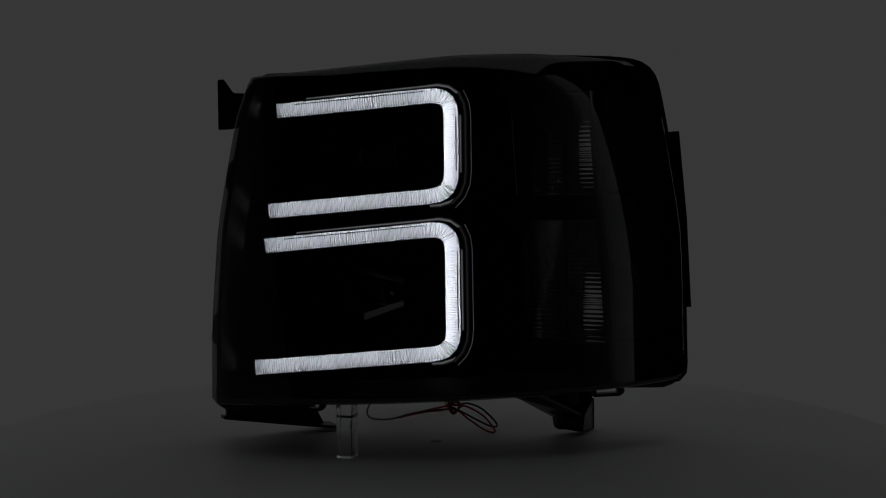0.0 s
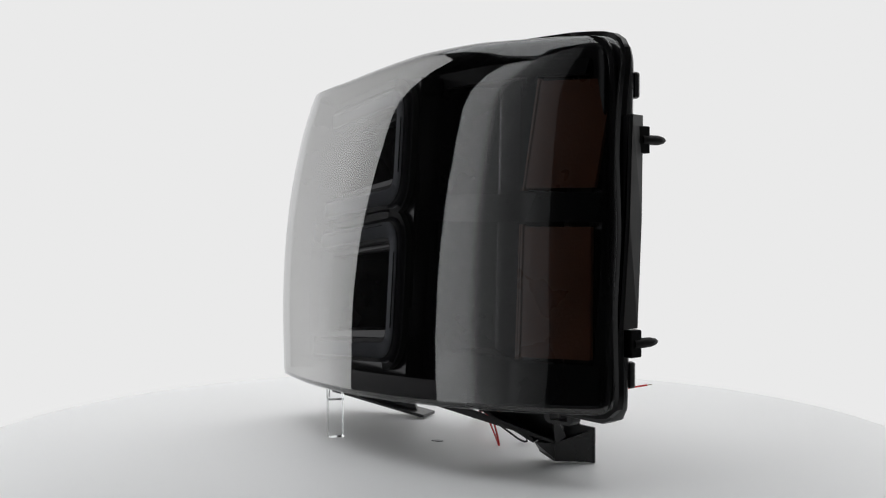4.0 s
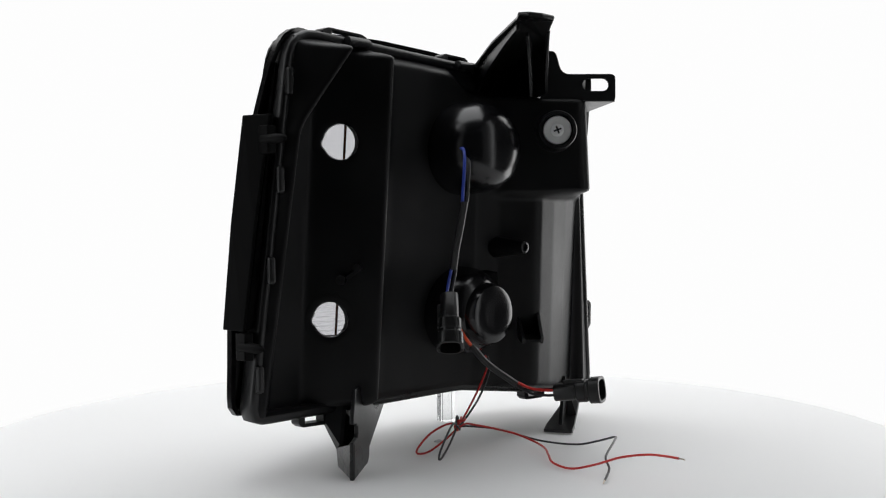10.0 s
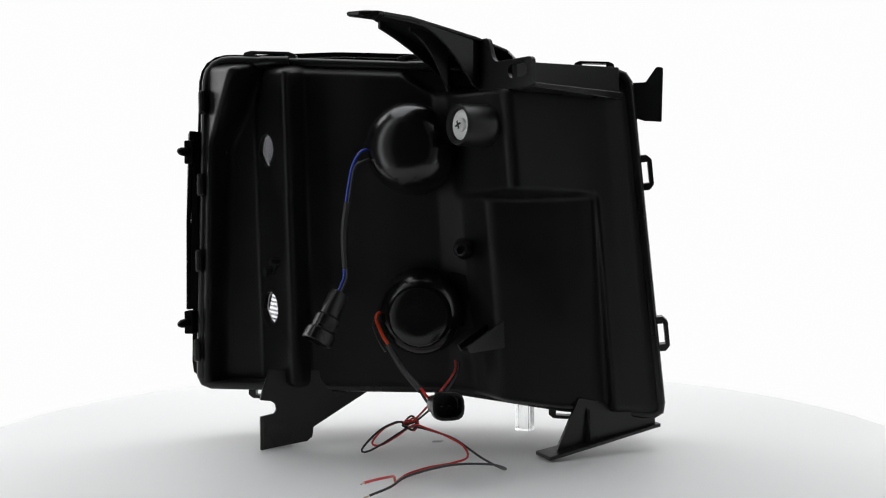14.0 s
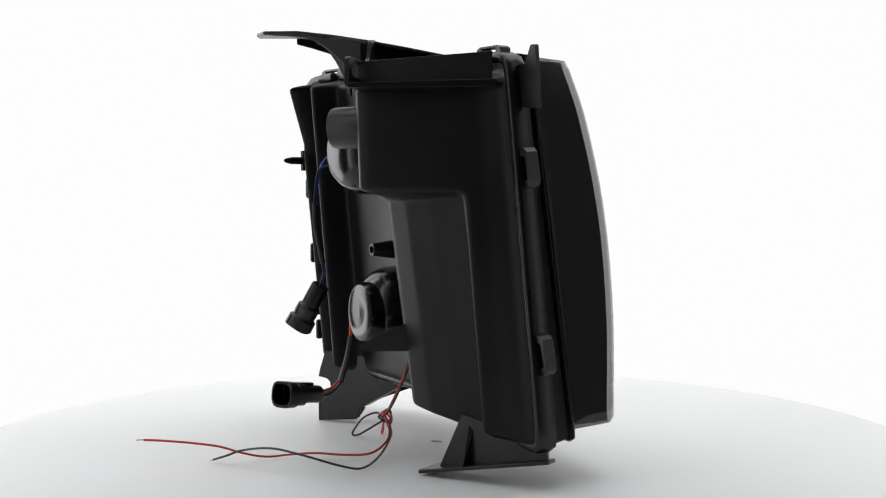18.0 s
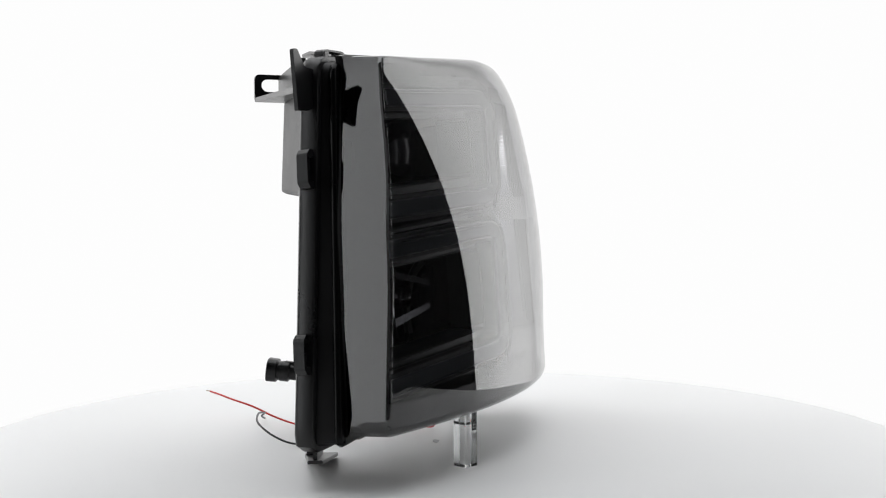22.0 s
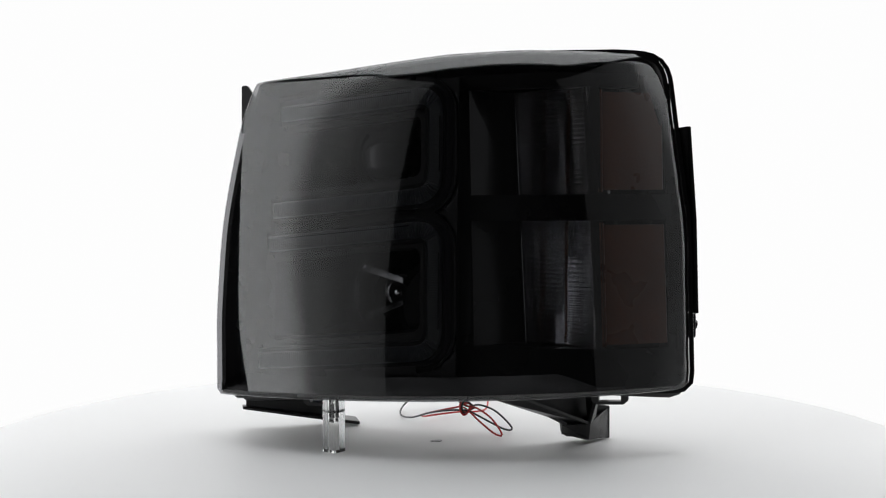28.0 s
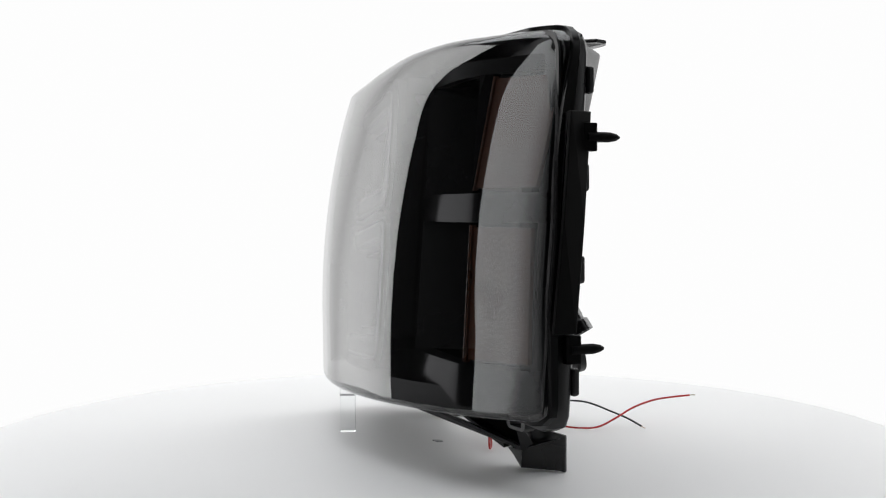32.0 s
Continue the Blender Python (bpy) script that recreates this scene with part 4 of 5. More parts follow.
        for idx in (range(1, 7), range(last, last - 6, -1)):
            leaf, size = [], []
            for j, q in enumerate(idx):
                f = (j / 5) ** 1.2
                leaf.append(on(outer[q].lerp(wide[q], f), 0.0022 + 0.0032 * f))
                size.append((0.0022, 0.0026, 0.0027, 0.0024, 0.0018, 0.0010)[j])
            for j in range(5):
                rod(leaf[j], leaf[j + 1], size[j], size[j + 1], EDGE_GLOW, "glowing rod standing in for light caught outside the bend", 0.0003)
        # clear end caps
        for end, nxt in ((line[0], line[1]), (line[-1], line[-2])):
            u = (end - nxt).normalized()
            w = Vector((-u.y, u.x))
            for reach, d0, d1 in ((0.0180, 0.0110, 0.0458), (0.0112, 0.0, 0.0125)):
                bm = bm_new()
                hull_of(bm, [on(end + u * f + w * o, d) for f in (0.0002, 0.0024) for o in (-reach, reach) for d in (d0, d1)])
                part("end_plate", bm, BLACK_DEEP, g)
            bm = bm_new()
            hull_of(bm, [on(end + u * f + w * o, d) for f in (0.0028, 0.0066) for o in (-0.0080, 0.0080) for d in (0.0, 0.010)])
            part("end_cap", bm, GUIDE, g, "clear end cap of the light guide")


def build_bezel(h):
    # front plate of the projector bay, with two openings
    m = plane_on((0, bezel_y(0, 0) + 0.012, 0), (1, -0.165, 0), (0, 0.075, 1))
    inv = m.inverted()
    def flat(x, z):
        q = inv @ Vector((x, bezel_y(x, z) + 0.012, z))
        return (q.x, q.y)
    outer = [flat(*q) for q in ((-0.1895, 0.0580), (0.0340, 0.0640), (0.0340, 0.3440), (-0.1660, 0.3370), (-0.1800, 0.2600), (-0.1880, 0.1500))]
    holes = []
    for corners in GUIDES:
        a, b, c, d = corners
        holes.append(rounded([(*flat(a[0] + 0.004, a[1] - 0.0168), 0.004), (*flat(b[0] - 0.0168, b[1] - 0.0168), 0.012), (*flat(c[0] - 0.0168, c[1] + 0.0168), 0.012), (*flat(d[0] + 0.012, d[1] + 0.0168), 0.004)], 5))
    bm = bm_new()
    prism(bm, outer, 0.003, m, holes)
    bez = part("bezel", bm, BLACK_GLOSS, h, "gloss black bezel with two projector openings")
    # tunnels behind the openings
    for hole in holes:
        bm = bm_new()
        c = np.mean(hole, axis=0)
        loops = []
        for s, d in ((1.0, 0.0), (0.985, -0.02), (0.95, -0.047), (0.62, -0.088)):
            loops.append([m @ Vector((c[0] + (x - c[0]) * s, c[1] + (y - c[1]) * s, d)) for x, y in hole])
        rings(bm, loops, cap=(False, True))
        part("tunnel", bm, BLACK_GLOSS, bez, "black tunnel behind the opening", smooth=True)
    # walls of the bay back to the rim
    bm = bm_new()
    edge = [(-0.1895, 0.0580), (0.0340, 0.0640), (0.0340, 0.3440), (-0.1660, 0.3370), (-0.1800, 0.2600), (-0.1880, 0.1500)]
    loops = [[Vector((x, bezel_y(x, z) + 0.013, z)) for x, z in edge], [Vector((x, rim_y(x, z) - 0.004, z)) for x, z in edge]]
    rings(bm, loops)
    part("bay_wall", bm, BLACK_GLOSS, bez, "black side walls of the bay")
    # black frame that lines the lens all round, from the rim to just behind its front
    norm = outward(LENS_OUTLINE)
    loop = [(x - nx * d, z - nz * d) for (x, z), (nx, nz) in zip(LENS_OUTLINE, norm) for d in (0.0015 + 0.001 * max(-nx, 0) ** 2,)]
    def front(x, z, nx, nz):
        left, up = max(-nx, 0.0) ** 2, max(nz, 0.0) ** 2 * min(1.0, max(0.0, (x + 0.172) / 0.09))
        gap = (0.0050 + 0.0058 * up) * (1 - left) + 0.0060 * left
        return lens_y(x, z) + gap
    bm = bm_new()
    rows = [[], [], [], []]
    for (x, z), (nx, nz) in zip(loop, norm):
        yb = bead_y(x, z) - 0.001
        yf = min(front(x, z, nx, nz), yb - 0.002)
        tight = (WALL_DRAFT + 0.03) * max(-nx, 0.0) ** 3
        rows[0].append((x - nx * tight * max(0.0, yb - lens_y(x, z)), yb, z))
        x -= nx * tight * max(0.0, yf - lens_y(x, z))
        rows[1].append((x, yf, z))
        rows[2].append((x - nx * 0.004, yf - 0.0005, z - nz * 0.004))
        rows[3].append((x - nx * 0.018, min(yf + 0.016, yb + 0.004), z - nz * 0.018))
    rings(bm, rows)
    part("inner_frame", bm, BLACK_GLOSS, bez, "gloss black frame lining the lens", smooth=True, angle=30)
    # steps moulded above each guide
    for corners in GUIDES:
        a, b = corners[0], corners[1]
        bm = bm_new()
        pts = []
        for (x, z) in ((a[0] - 0.004, a[1] + 0.0155), (b[0] - 0.025, b[1] + 0.0145)):
            for dz in (0.0, 0.003):
                for dy in (0.012, -0.004 if dz == 0 else 0.004):
                    pts.append((x, bezel_y(x, z) + dy, z + dz))
        hull_of(bm, pts)
        part("step", bm, BLACK_GLOSS, bez, "moulded step above a light guide")


def build_projector(h, c, label, bulb):
    """One lamp unit: a dark bowl with a thin ring; the lower one shows its bulb and facets, the upper one a convex glass."""
    bm = bm_new()
    c = Vector(c)
    aim = Matrix.Translation(c) @ pose(0, 0, 0, 90, 0, 9)     # local z towards the front
    g = 0.0052 if bulb else 0.0
    prof = [(-0.030, 0.0150), (-0.028, 0.0220), (-0.014, 0.0345 + g * 0.7), (-0.002, 0.0385 + g), (0.0, 0.0400 + g), (-0.004, 0.0405 + g), (-0.032, 0.0240), (-0.034, 0.0150)]
    lathe(bm, prof, aim, 40)
    p = part("projector", bm, BLACK_GLOSS, h, label, smooth=True)
    bm = bm_new()
    loops = [[aim @ Vector((r * math.cos(2 * math.pi * k / 48), r * math.sin(2 * math.pi * k / 48), d)) for k in range(48)] for d, r in ((0.0006, 0.0385 + g), (0.0015, 0.0392 + g), (0.0006, 0.0399 + g), (-0.0005, 0.0392 + g))]
    rings(bm, loops, closed_along=True)
    part("trim_ring", bm, CHROME if bulb else DARK_CHROME, p, "thin chrome ring", smooth=True)
    if not bulb:
        bm = bm_new()
        prof = [(-0.008, 0.0340)] + [(-0.008 + 0.022 * math.sin(radians(a)), 0.0335 * math.cos(radians(a))) for a in (8, 20, 32, 45, 58, 70, 82, 89)]
        lathe(bm, prof, aim, 40)
        part("projector_lens", bm, OPTIC_DARK, p, "dark glossy convex projector lens", smooth=True)
        # added chrome chip where a glint shows on the dark glass
        bm = bm_new()
        hull_of(bm, [aim @ Vector(q) for q in ((0.020, -0.018, 0.004), (0.024, -0.016, 0.004), (0.014, -0.026, 0.004), (0.016, -0.024, 0.006))])
        part("glint_chip", bm, CHROME, p, "small chrome chip standing in for a glint")
        return p
    # facets of the bowl: angle round the bowl, half width, inner and outer radius
    for mid, wide, r0, r1, mat in ((75, 11, 0.0350, 0.0440, FACET_CHROME), (36, 6, 0.0380, 0.0440, FACET_CHROME), (182, 24, 0.0370, 0.0435, FACET_CHROME),
                                   (226, 5, 0.0375, 0.0435, FACET_CHROME), (145, 5, 0.0370, 0.0430, FACET_CHROME), (262, 13, 0.0380, 0.0440, FACET_CHROME),
                                   (2, 22, 0.0250, 0.0440, FACET_CHROME), (318, 9, 0.0300, 0.0400, DARK_CHROME)):
        bm = bm_new()
        pts = []
        for k, turn in enumerate((mid - wide, mid, mid + wide)):
            for r in (r0 if k == 1 else r0 * 0.6 + r1 * 0.4, r1):
                depth = float(np.interp(r, (0.022, 0.0381, 0.0437, 0.0452), (-0.028, -0.014, -0.002, 0.0)))
                for lift in (0.0010, 0.0018 + (0.0030 if k == 1 and r < r1 else 0.0)):
                    pts.append(aim @ Vector((r * math.cos(radians(turn)), r * math.sin(radians(turn)), depth + lift)))
        hull_of(bm, pts)
        part("facet", bm, mat, p, "bright facet of the lamp bowl")
    for za, zb in ((0.0235, 0.0125), (-0.0245, -0.0085)):
        bm = bm_new()
        pts = []
        for x, z, y, t in ((-0.0335, za, 0.000, 0.0036), (0.010, zb, -0.019, 0.0026)):
            for sz in (-t, t):
                for sy in (-0.0005, 0.0005):
                    pts.append(c + Vector((x, y + sy + (0.0016 if sz > 0 else 0), z + sz)))
        hull_of(bm, pts)
        part("strut", bm, STRUT_CHROME, p, "dark chrome strut across the bowl")
    # the bulb's shield: a dark cup with two chrome collars and a small tip
    bm = bm_new()
    lathe(bm, [(-0.030, 0.0150), (-0.012, 0.0128), (-0.002, 0.0118), (0.0015, 0.0100), (0.0010, 0.0020)], aim, 32)
    cup = part("bulb_shield", bm, BULB_CHROME, p, "dark chrome shield over the bulb", smooth=True, angle=40)
    for z, r in ((-0.0030, 0.0124), (-0.0210, 0.0160)):
        bm = bm_new()
        lathe(bm, [(z - 0.0022, r - 0.002), (z - 0.0020, r + 0.0008), (z + 0.0016, r + 0.0006), (z + 0.0020, r - 0.002)], aim, 32)
        part("collar", bm, FACET_CHROME, cup, "chrome collar round the shield", smooth=True, angle=40)
    bm = bm_new()
    lathe(bm, [(0.0010, 0.0042), (0.0032, 0.0038), (0.0046, 0.0020), (0.0049, 0.0003)], aim, 20)
    part("tip", bm, FACET_CHROME, cup, "small bright tip", smooth=True)
    return p


FACET_CHROME = surface("facet_chrome", (0.55, 0.55, 0.56), 0.10, metal=1.0, stain=0.1)
STRUT_CHROME = surface("strut_chrome", (0.26, 0.26, 0.27), 0.2, metal=1.0, stain=0.1)
BULB_CHROME = surface("bulb_shield_chrome", (0.10, 0.10, 0.105), 0.12, metal=1.0, stain=0.1)
DARK_CHROME = surface("dark_chrome", (0.16, 0.16, 0.165), 0.18, metal=1.0, stain=0.1)
OPTIC_DARK = surface("dark_projector_glass", (0.004, 0.004, 0.006), 0.22, stain=0.1, spec=0.35)


def build_signal(h):
    """Turn-signal bay: black frame, a dark plate and a ribbed clear window in a shallow V, amber reflectors outboard."""
    spans = ((0.0985, 0.2130), (0.2365, 0.3340))
    def face(x, z, back=0.0):
        flat = float(np.interp(x, (0.03, 0.044, 0.10, 0.162, 0.2157, 0.225), (-0.033, -0.033, -0.037, -0.0355, -0.0154, -0.0100))) + 0.085 * (z - 0.165)
        return Vector((x, max(flat, lens_y(x, z) + 0.008) + back, z))
    def window(t, z):
        """A point of the ribbed window: t runs outboard, from its deep edge to its front one."""
        return Vector((0.083 + 0.072 * t - 0.06 * (z - 0.164), 0.007 - 0.037 * t + 0.085 * (z - 0.164), z))
    def curved(name, x0, x1, z0, z1, mat, thick=0.003, back=0.0, n=14, label="", lean=0.035, parent=None):
        bm = bm_new()
        loops = []
        for i in range(n + 1):
            t = i / n
            pts = []
            for z, dy in ((z0, 0), (z1, 0), (z1, thick), (z0, thick)):
                x = x0 + (x1 - x0) * t - lean * (z - 0.2)
                pts.append(face(x, z, back + dy))
            loops.append(pts)
        rings(bm, loops, cap=(True, True))
        return part(name, bm, mat, parent or h, label, smooth=True, angle=40)
    frame = curved("signal_frame", 0.034, 0.222, 0.2130, 0.2365, BLACK_GLOSS, 0.016, -0.002, label="gloss black frame between the signal windows")
    curved("frame_bar", 0.034, 0.222, 0.0640, 0.0985, BLACK_GLOSS, 0.016, -0.002, parent=frame)
    curved("frame_bar", 0.034, 0.195, 0.3340, 0.3480, BLACK_DEEP, 0.010, 0.002, parent=frame)
    for x0, x1, deep in ((0.028, 0.042, 0.02), (0.216, 0.223, 0.004)):
        curved("frame_post", x0, x1, 0.066, 0.340, BLACK_GLOSS, deep, -0.001, n=2, parent=frame)
    def sheet(name, pts, mat, label):
        bm = bm_new()
        p = [Vector(q) for q in pts]
        n = (p[1] - p[0]).cross(p[2] - p[0]).normalized() * 0.0006
        hull_of(bm, [q + n * k for q in p for k in (-1, 1)])
        part(name, bm, mat, frame, label)
    for z0, z1 in spans:
        # ribbed window: level ribs in five upright columns, smooth in front
        count, fine, cols = round((z1 - z0) / 0.0043), 10, 5
        across = (window(1, z0) - window(0, z0)).normalized()
        up = (window(0, z1) - window(0, z0)).normalized()
        front = across.cross(up)
        front = front if front.y < 0 else -front
        bm = bm_new()
        ribbed, plain = [], []
        for j in range(count * fine + 1):
            z = z0 + (z1 - z0) * j / (count * fine)
            back_row, front_row = [], []
            for i in range(cols * 8 + 1):
                t = i / (cols * 8)
                p = window(t, z)
                cushion = abs(math.sin(math.pi * t * cols))
                relief = 0.00046 * math.cos(2 * math.pi * j / fine) + 0.00022 * cushion
                back_row.append(bm.verts.new(p - front * (0.0016 + relief)))
                front_row.append(bm.verts.new(p))
            ribbed.append(back_row)
            plain.append(front_row)
        last = cols * 8
        for sheet_rows in (ribbed, plain):
            for a, b in zip(sheet_rows, sheet_rows[1:]):
                for i in range(last):
                    bm.faces.new((a[i], a[i + 1], b[i + 1], b[i]))
        for j in range(count * fine):
            for i in (0, last):
                bm.faces.new((ribbed[j][i], ribbed[j + 1][i], plain[j + 1][i], plain[j][i]))
        for j in (0, count * fine):
            for i in range(last):
                bm.faces.new((ribbed[j][i], ribbed[j][i + 1], plain[j][i + 1], plain[j][i]))
        win = part("signal_window", bm, OPTIC, h, "clear ribbed signal window", smooth=True, angle=60)
        win.visible_shadow = False
        # dark plate from the frame back to the window's deep edge
        plate = [face(0.042 - 0.035 * (z - 0.2), z, 0.001) for z in (z0, z1)] + [window(-0.01, z1), window(-0.01, z0)]
        sheet("window_plate", plate, BLACK_GLOSS, "dark plate beside the ribbed window")
        edge_post = tube(bm_new(), [window(-0.01, z0), window(-0.01, z1)], 0.0014, 8, smooth=False)
        part("window_post", edge_post, BLACK_DEEP, frame, "thin black post between the two windows")
        ref = curved("amber_reflector", 0.161, 0.215, z0 + 0.004, z1 - 0.004, AMBER, 0.003, 0.001, label="amber side reflector behind the lens")
        curved("edge_strip", 0.1605, 0.1640, z0 + 0.002, z1 - 0.002, AMBER, 0.004, -0.001, n=2, parent=ref)
        # chamber behind the window
        back = lambda x, z: Vector((x, wall_y(x, z) - 0.006, z))
        f0, f1, b0, b1 = window(0, z0), window(0, z1), back(0.1360, z0), back(0.1360, z1)
        sheet("mirror_wall", (f0, f1, b1, b0), CHAMBER, "chrome inboard wall of the signal chamber")
        dark = Vector((-0.0022, -0.0012, 0))
        sheet("chamber_back", (f0 + dark, f1 + dark, b1 + dark, b0 + dark), BLACK_DEEP, "black back of the chamber's inboard wall")
        bm = bm_new()
        pts = []
        for z in (z0, z1):
            outer = 0.1625 - 0.035 * (z - 0.2)
            pts += [window(0.985, z) + Vector((0, -0.001, 0)), window(0.985, z) + Vector((0, 0.004, 0)), face(outer, z, -0.0015), face(outer, z, 0.006)]
        hull_of(bm, pts)
        part("frame_post", bm, BLACK_GLOSS, frame)
        for z in (z0, z1):
            sheet("chrome_shelf", (window(0, z), window(1, z), back(0.170, z), back(0.1360, z)), CHAMBER, "chrome shelf of the signal chamber")
        # chrome back with the bulb's round opening
        socket = min(SOCKETS, key=lambda q: abs(q[1] - (z0 + z1) / 2))
        m = plane_on((0.117, wall_y(0.117, 0.06) - 0.006, 0.06), (1, -WALL_SLOPE, 0), (0, 0.08, 1))
        flat = [m.inverted() @ Vector((x, wall_y(x, z) - 0.006, z)) for x, z in ((0.1360, z0), (0.1725, z0), (0.1725, z1), (0.1360, z1), socket)]
        bm = bm_new()
        prism(bm, [(q.x, q.y) for q in flat[:4]], 0.0008, m, [circle(flat[4].x, flat[4].y, 0.0165, 28)])
        part("reflector_back", bm, CHAMBER, frame, "chrome back of the signal chamber with a round opening")
        sheet("outer_wall", (window(1.02, z0), window(1.02, z1), back(0.1725, z1), back(0.1725, z0)), CHAMBER, "chrome outboard wall of the signal chamber")
        # added amber piece in place of a reflection, set to fit the camera's view
        strip = [Vector((0.1255, 0.0020 + 0.085 * (z - 0.164), z)) for z in (z0 + 0.003, z1 - 0.003)]
        bm = bm_new()
        hull_of(bm, [p + Vector(q) for p in strip for q in ((-0.0012, 0, 0), (0.0012, 0, 0), (0, 0.002, 0))])
        part("amber_reflection", bm, AMBER, ref, "added amber upright standing in for a reflection in the window")


CHAMBER = surface("chrome_reflector", (0.78, 0.78, 0.79), 0.07, metal=1.0, stain=0.1)


# ---------------------------------------------------------------- wiring
def build_wiring(h):
    def wire(name, pts, mat, r=0.00105, label="", parent=None):
        return part(name, tube(bm_new(), pts, r, 8, 0.003), mat, parent or h, label, smooth=True)
    side = Vector((0.0016, -0.0014, 0))
    def pair(points, k):
        return [Vector(p) + side * k for p in points]
    # upper lead: blue and black wires, sleeved, to the hanging plug
    up = [(0.0480, 0.0800, 0.2770), (0.0535, 0.0890, 0.2745), (0.0600, 0.0955, 0.2600), (0.0650, 0.0975, 0.2300)]
    low = [(0.0692, 0.0880, 0.1720), (0.0700, 0.0862, 0.1630), (0.0735, 0.0872, 0.1540), (0.0748, 0.0880, 0.1500)]
    wire("wire", pair(up, 1.0), BLUE_WIRE, 0.0014, "blue wire from the upper boot")
    wire("wire", pair([(0.0480, 0.0800, 0.2690), (0.0540, 0.0890, 0.2660)] + up[2:], -1.0), BLACK_WIRE, 0.0012, "black wire from the upper boot")
    wire("sleeve", [up[-1], (0.0685, 0.0955, 0.2080), (0.0695, 0.0915, 0.1900), low[0]], SLEEVE, 0.0030, "black sleeve round the wire pair")
    wire("wire", pair(low, 1.0), BLUE_WIRE, 0.0013, "blue wire into the plug")
    wire("wire", pair(low, -1.0), BLACK_WIRE, 0.0012, "black wire into the plug")
    # lower lead: red and black wires to the plug that sticks out
    lo = [(0.0440, 0.0600, 0.1300), (0.0464, 0.0665, 0.1260), (0.0400, 0.0720, 0.1120), (0.0332, 0.0750, 0.1020)]
    mid = [(0.0332, 0.0750, 0.1020), (0.0200, 0.0850, 0.0840), (0.0005, 0.1005, 0.0660)]
    end = [(0.0005, 0.1005, 0.0660), (-0.0070, 0.1130, 0.0605), (-0.0150, 0.1265, 0.0595), (-0.0175, 0.1320, 0.0600)]
    wire("wire", lo, ORANGE_WIRE, 0.0016, "orange-red wire from the lower boot")
    wire("wire", [Vector(p) + Vector((0.003, -0.002, -0.006)) for p in lo], BLACK_WIRE, 0.0012)
    wire("sleeve", mid, SLEEVE, 0.0031, "black sleeve round the wire pair")
    wire("wire", [Vector(p) + Vector((0, 0, 0.0020)) for p in end], RED_WIRE, 0.0013, "red wire into the plug")
    wire("wire", [Vector(p) + Vector((0, 0, -0.0025 if i in (1, 2) else -0.0015)) for i, p in enumerate(end)], BLACK_WIRE, 0.0013, "black wire into the plug")
    # plugs
    def plug(a, b, up_dir, label):
        a, b = Vector(a), Vector(b)
        z = (b - a).normalized()
        x = Vector(up_dir).cross(z).normalized()
        y = z.cross(x)
        m = Matrix((x, y, z)).transposed().to_4x4()
        m.translation = a
        L = (b - a).length
        bm = bm_new()
        def section(w, t, d):
            return [m @ Vector((px, py, d)) for px, py in resample(rounded([(-w, -t, t * 0.8), (w, -t, t * 0.8), (w, t, t * 0.8), (-w, t, t * 0.8)], 4), 28)]
        secs = [(0.0068, 0.0055, 0), (0.0072, 0.0058, 0.001), (0.0072, 0.0058, L * 0.46), (0.0092, 0.0074, L * 0.50), (0.0092, 0.0074, L * 0.68), (0.0086, 0.0070, L * 0.70),
                (0.0086, 0.0070, L * 0.74), (0.0112, 0.0085, L * 0.78), (0.0114, 0.0087, L * 0.99), (0.0108, 0.0082, L), (0.0094, 0.0068, L), (0.0090, 0.0064, L * 0.62)]
        secs = [(w * 1.16, t * 1.32, d) for w, t, d in secs]
        rings(bm, [section(*s) for s in secs], cap=(True, True))
        p = part("plug", bm, BLACK, h, label, smooth=True, angle=30)
        for sx in (-0.0035, 0.0035):
            bm = bm_new()
            block(bm, (sx - 0.0012, -0.0004, L * 0.61), (sx + 0.0012, 0.0004, L * 0.76), m)
            part("blade", bm, DARK_CHROME, p, "dull contact blade")
        bm = bm_new()
        block(bm, (-0.0035, 0.0074, L * 0.20), (0.0035, 0.0104, L * 0.62), m)
        part("latch", bm, BLACK, p, bevel=0.0006)
        return p
    plug((0.0748, 0.0880, 0.1500), (0.0925, 0.1055, 0.1080), (0.6, -0.75, 0.1), "black two-pin plug hanging from its wires")
    plug((-0.0172, 0.1310, 0.0600), (-0.0325, 0.1705, 0.0650), (0, 0, 1), "black two-pin plug held out on stiff wires")
    # thin supply leads: down to a knot, then out over the table
    k = Vector((0.0183, 0.0461, 0.0258))
    red = [(-0.0230, 0.0420, 0.0850), (-0.0225, 0.0450, 0.0740), (-0.006, 0.0465, 0.052), (0.012, 0.0470, 0.032), k + Vector((0.001, 0.001, 0.001)),
           (0.030, 0.0410, 0.0262), (0.0455, 0.0345, 0.0185), (0.0565, 0.0300, 0.0065), (0.0568, 0.0305, 0.0020), (0.0480, 0.0360, 0.0032), (0.0330, 0.0420, 0.0125),
           k + Vector((-0.003, 0.002, -0.001)), (0.0020, 0.0530, 0.0230), (-0.016, 0.059, 0.018), (-0.033, 0.072, 0.012), (-0.039, 0.090, 0.006), (-0.028, 0.110, 0.005), (-0.009, 0.129, 0.005),
           (0.006, 0.146, 0.003), (0.011, 0.169, 0.0025), (0.008, 0.192, 0.009), (0.005, 0.215, 0.018), (0.004, 0.240, 0.024), (0.010, 0.261, 0.027), (0.0155, 0.277, 0.0285)]
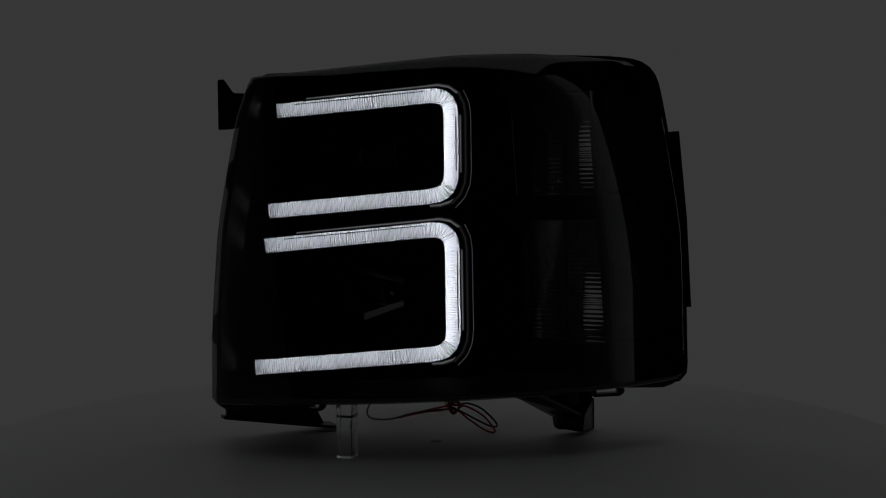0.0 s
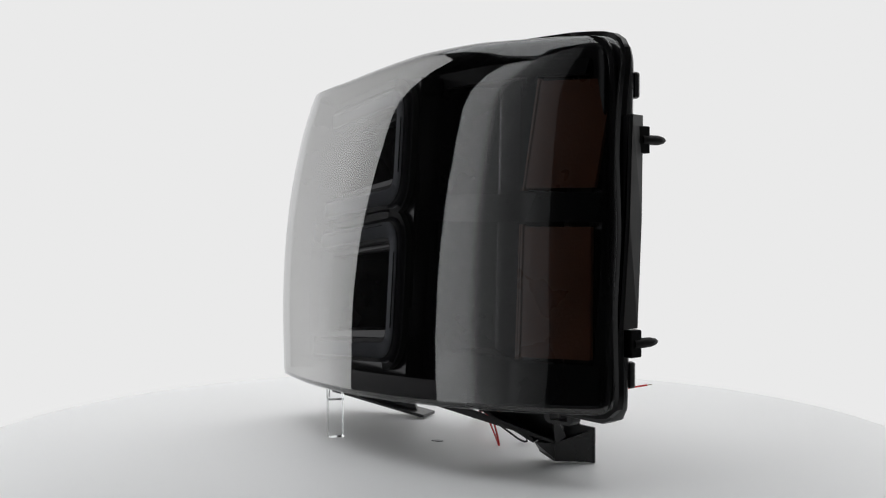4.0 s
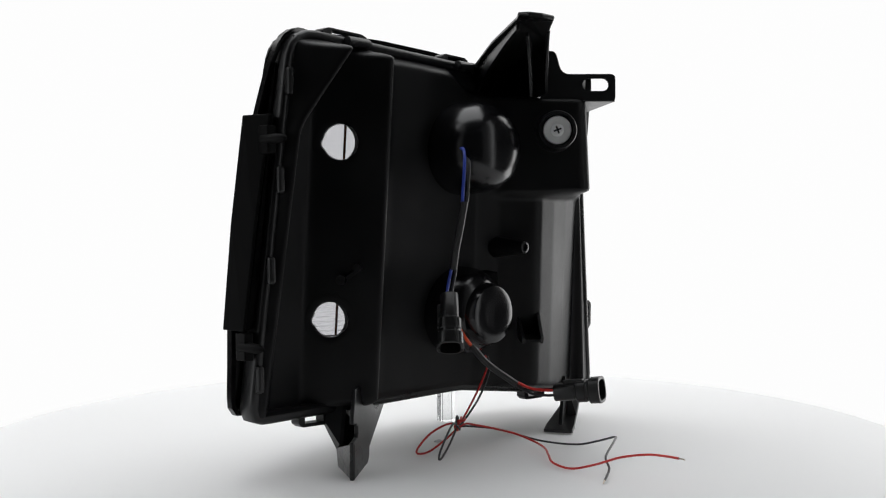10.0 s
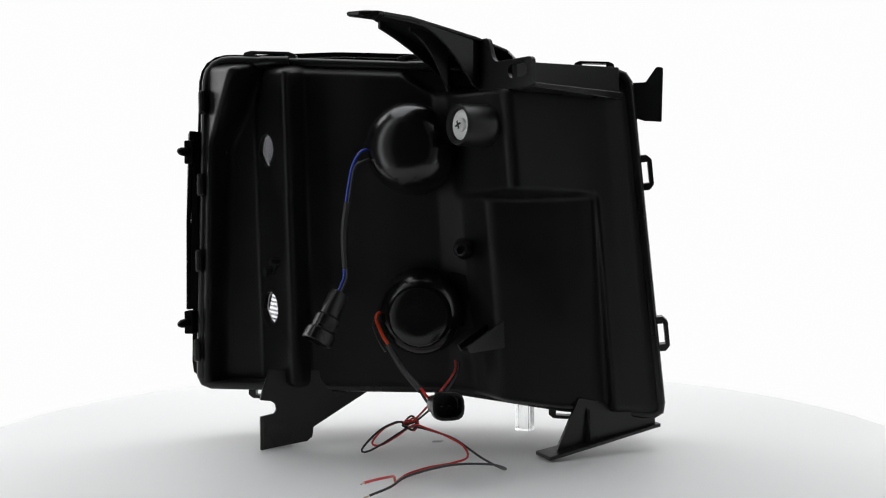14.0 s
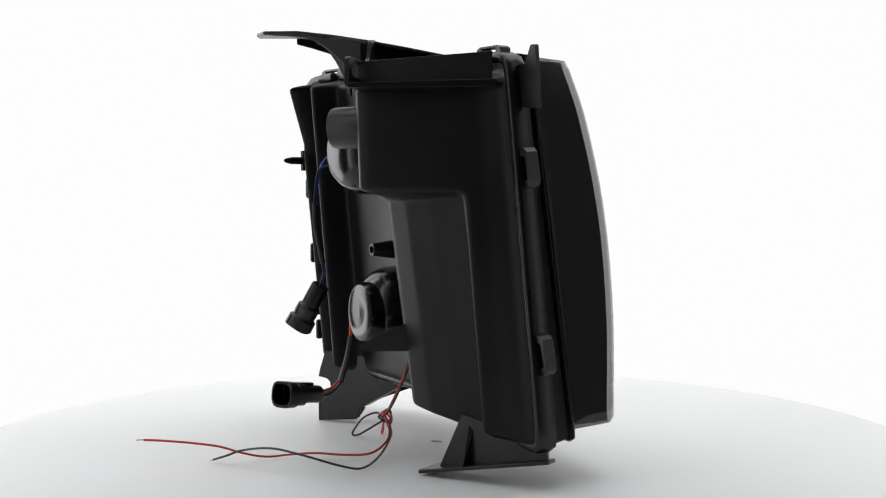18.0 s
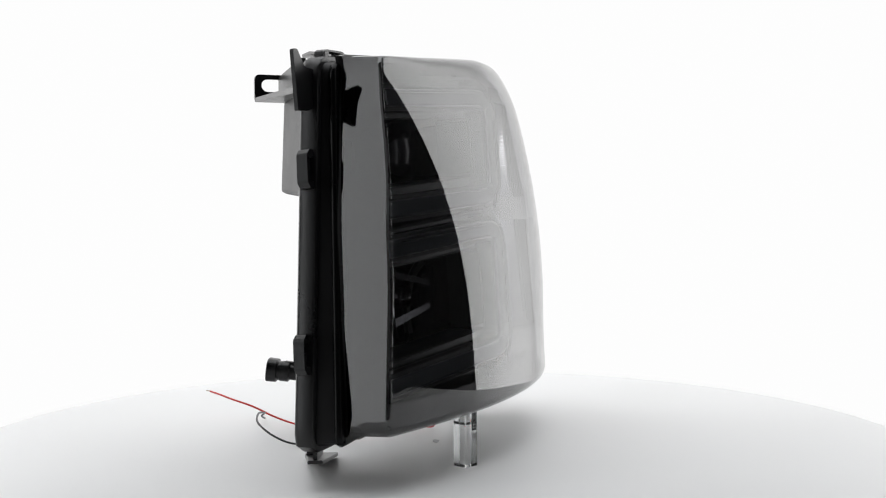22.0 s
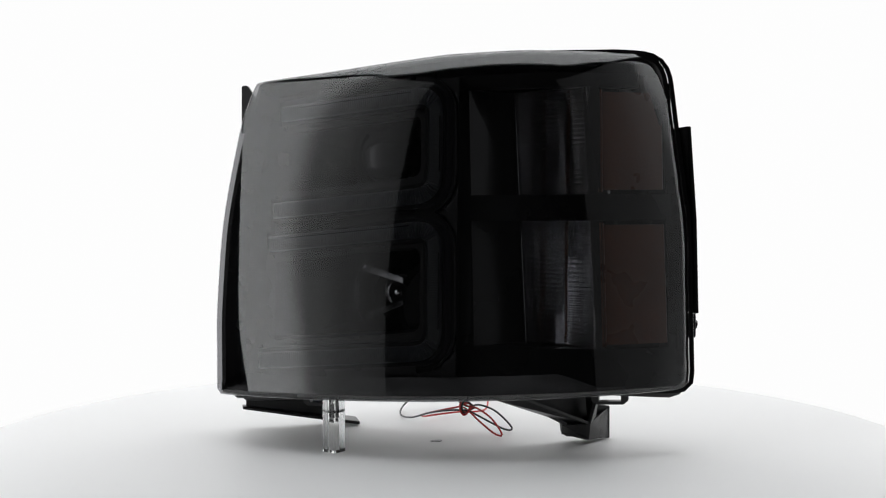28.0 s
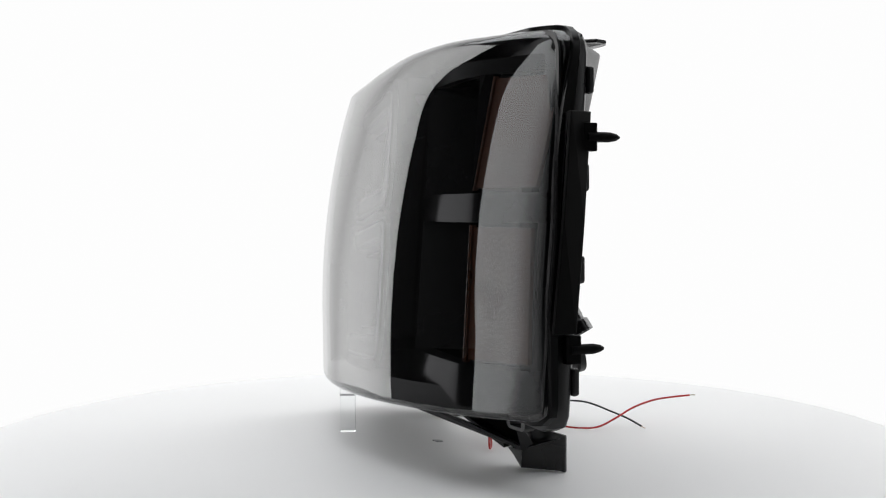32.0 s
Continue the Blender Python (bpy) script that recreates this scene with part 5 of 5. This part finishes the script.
    black = [(-0.0260, 0.0420, 0.0840), (-0.0255, 0.0460, 0.0730), (-0.010, 0.0480, 0.050), (0.010, 0.0480, 0.031), k + Vector((0.002, 0.003, 0.0)),
             (0.0300, 0.0500, 0.0280), (0.0450, 0.0565, 0.0215), (0.0590, 0.0605, 0.0078), (0.0612, 0.0615, 0.0022), (0.0545, 0.0590, 0.0026), (0.0400, 0.0540, 0.0105), (0.0270, 0.0485, 0.0185),
             k + Vector((-0.001, -0.001, -0.003)), (-0.006, 0.053, 0.0200), (-0.026, 0.063, 0.015), (-0.051, 0.087, 0.005), (-0.071, 0.113, 0.002), (-0.075, 0.136, 0.008), (-0.064, 0.162, 0.017),
             (-0.035, 0.181, 0.020), (-0.003, 0.195, 0.014), (0.009, 0.207, 0.008), (0.0245, 0.2135, 0.0024)]
    rl = wire("supply_lead", red, RED_WIRE, 0.0010, "thin red supply lead, knotted and trailing over the table")
    bl = wire("supply_lead", black, BLACK_WIRE, 0.0010, "thin black supply lead, knotted and trailing over the table")
    wire("bare_end", [red[-1], (0.0162, 0.2795, 0.0288), (0.0168, 0.2830, 0.0286)], COPPER, 0.0006, "stripped copper end", rl)
    wire("bare_end", [black[-1], (0.0262, 0.2140, 0.0018), (0.0290, 0.2150, 0.0010)], COPPER, 0.0006, "stripped copper end", bl)
    # the knot
    for turn, mat in ((0, RED_WIRE), (1, RED_WIRE), (2, BLACK_WIRE)):
        pts = []
        for i in range(13):
            a = 2 * math.pi * i / 11
            pts.append(k + Vector((0.0055 * math.cos(a) + 0.0015 * (turn - 1), 0.0042 * math.sin(a + turn), 0.0052 * math.sin(a) + 0.002 * math.cos(2 * a + turn))))
        wire("knot", pts, mat, 0.0010, parent=rl if mat is RED_WIRE else bl)


# ---------------------------------------------------------------- the headlight and its prop
headlight = thing("headlight", "black truck headlight with smoked lens and loose wires on a turntable", "headlight")
build_lens(headlight)
build_rim(headlight)
build_shell(headlight)
build_mounts(headlight)
build_bezel(headlight)
build_guides(headlight)
build_projector(headlight, (-0.0480, 0.0140, 0.2760), "upper projector, black with a dark lens", False)
build_projector(headlight, (-0.0410, 0.0110, 0.1430), "lower lamp bowl, black with bright facets and a bulb shield", True)
build_signal(headlight)
dome(headlight, (0.0135, 0.0600, 0.2790), 0.0415, 0.040, None, "round black rubber boot behind the upper projector")
dome(headlight, (0.0075, 0.0430, 0.1300), 0.0405, 0.030, (-0.002, 0.016, -0.002), "round black rubber boot behind the lower projector")
build_wiring(headlight)


def build_stand():
    s = thing("acrylic_stand", "small square clear acrylic block standing under the lens", "display stand")
    c = Vector((-0.0812, -0.0648, 0))
    turn = math.degrees(math.atan2(-0.0044, 0.0117))
    m = Matrix.Translation(c) @ pose(0, 0, 0, 0, 0, turn)
    def bar(z0, z1, r):
        bm = bm_new()
        loop = rounded([(-r, -r, 0.001), (r, -r, 0.001), (r, r, 0.001), (-r, r, 0.001)], 2)
        rings(bm, [[m @ Vector((x, y, z)) for x, y in loop] for z in (z0, z1)], cap=(True, True))
        return bm
    part("post", bar(0.0003, 0.0372, 0.0075), ACRYLIC, s, "clear acrylic post")
    part("cap_block", bar(0.0374, 0.0505, 0.0075), ACRYLIC, s, "clear acrylic cap block")
    for piece in s.children:
        piece.visible_shadow = False
    return s


stand = build_stand()


# ---------------------------------------------------------------- what moves
def motions():
    spin = [(k * 0.5, pose(0, 0, 0, 0, 0, -TURN * k * 0.5)) for k in range(65)]
    for moving in (turntable, headlight, stand):
        walk(moving, spin)
    # the running lights go out: turning each tube's lit side away stands in for dimming
    behind = ((0.0, 0.0), (0.5, 24.0), (1.0, 33.0), (1.5, 44.0), (2.0, 57.0), (3.0, 89.0), (4.0, 124.0), (4.5, 180.0), (5.0, 180.0), (32.0, 180.0))
    bare = ((0.0, 0.0), (1.0, 60.0), (2.0, 85.0), (3.0, 105.0), (4.0, 140.0), (4.5, 180.0), (5.0, 180.0), (32.0, 180.0))
    for t, m, fine in TUBES:
        walk(t, [(s, m @ pose(0, 0, 0, a)) for s, a in (bare if fine else behind)])


motions()
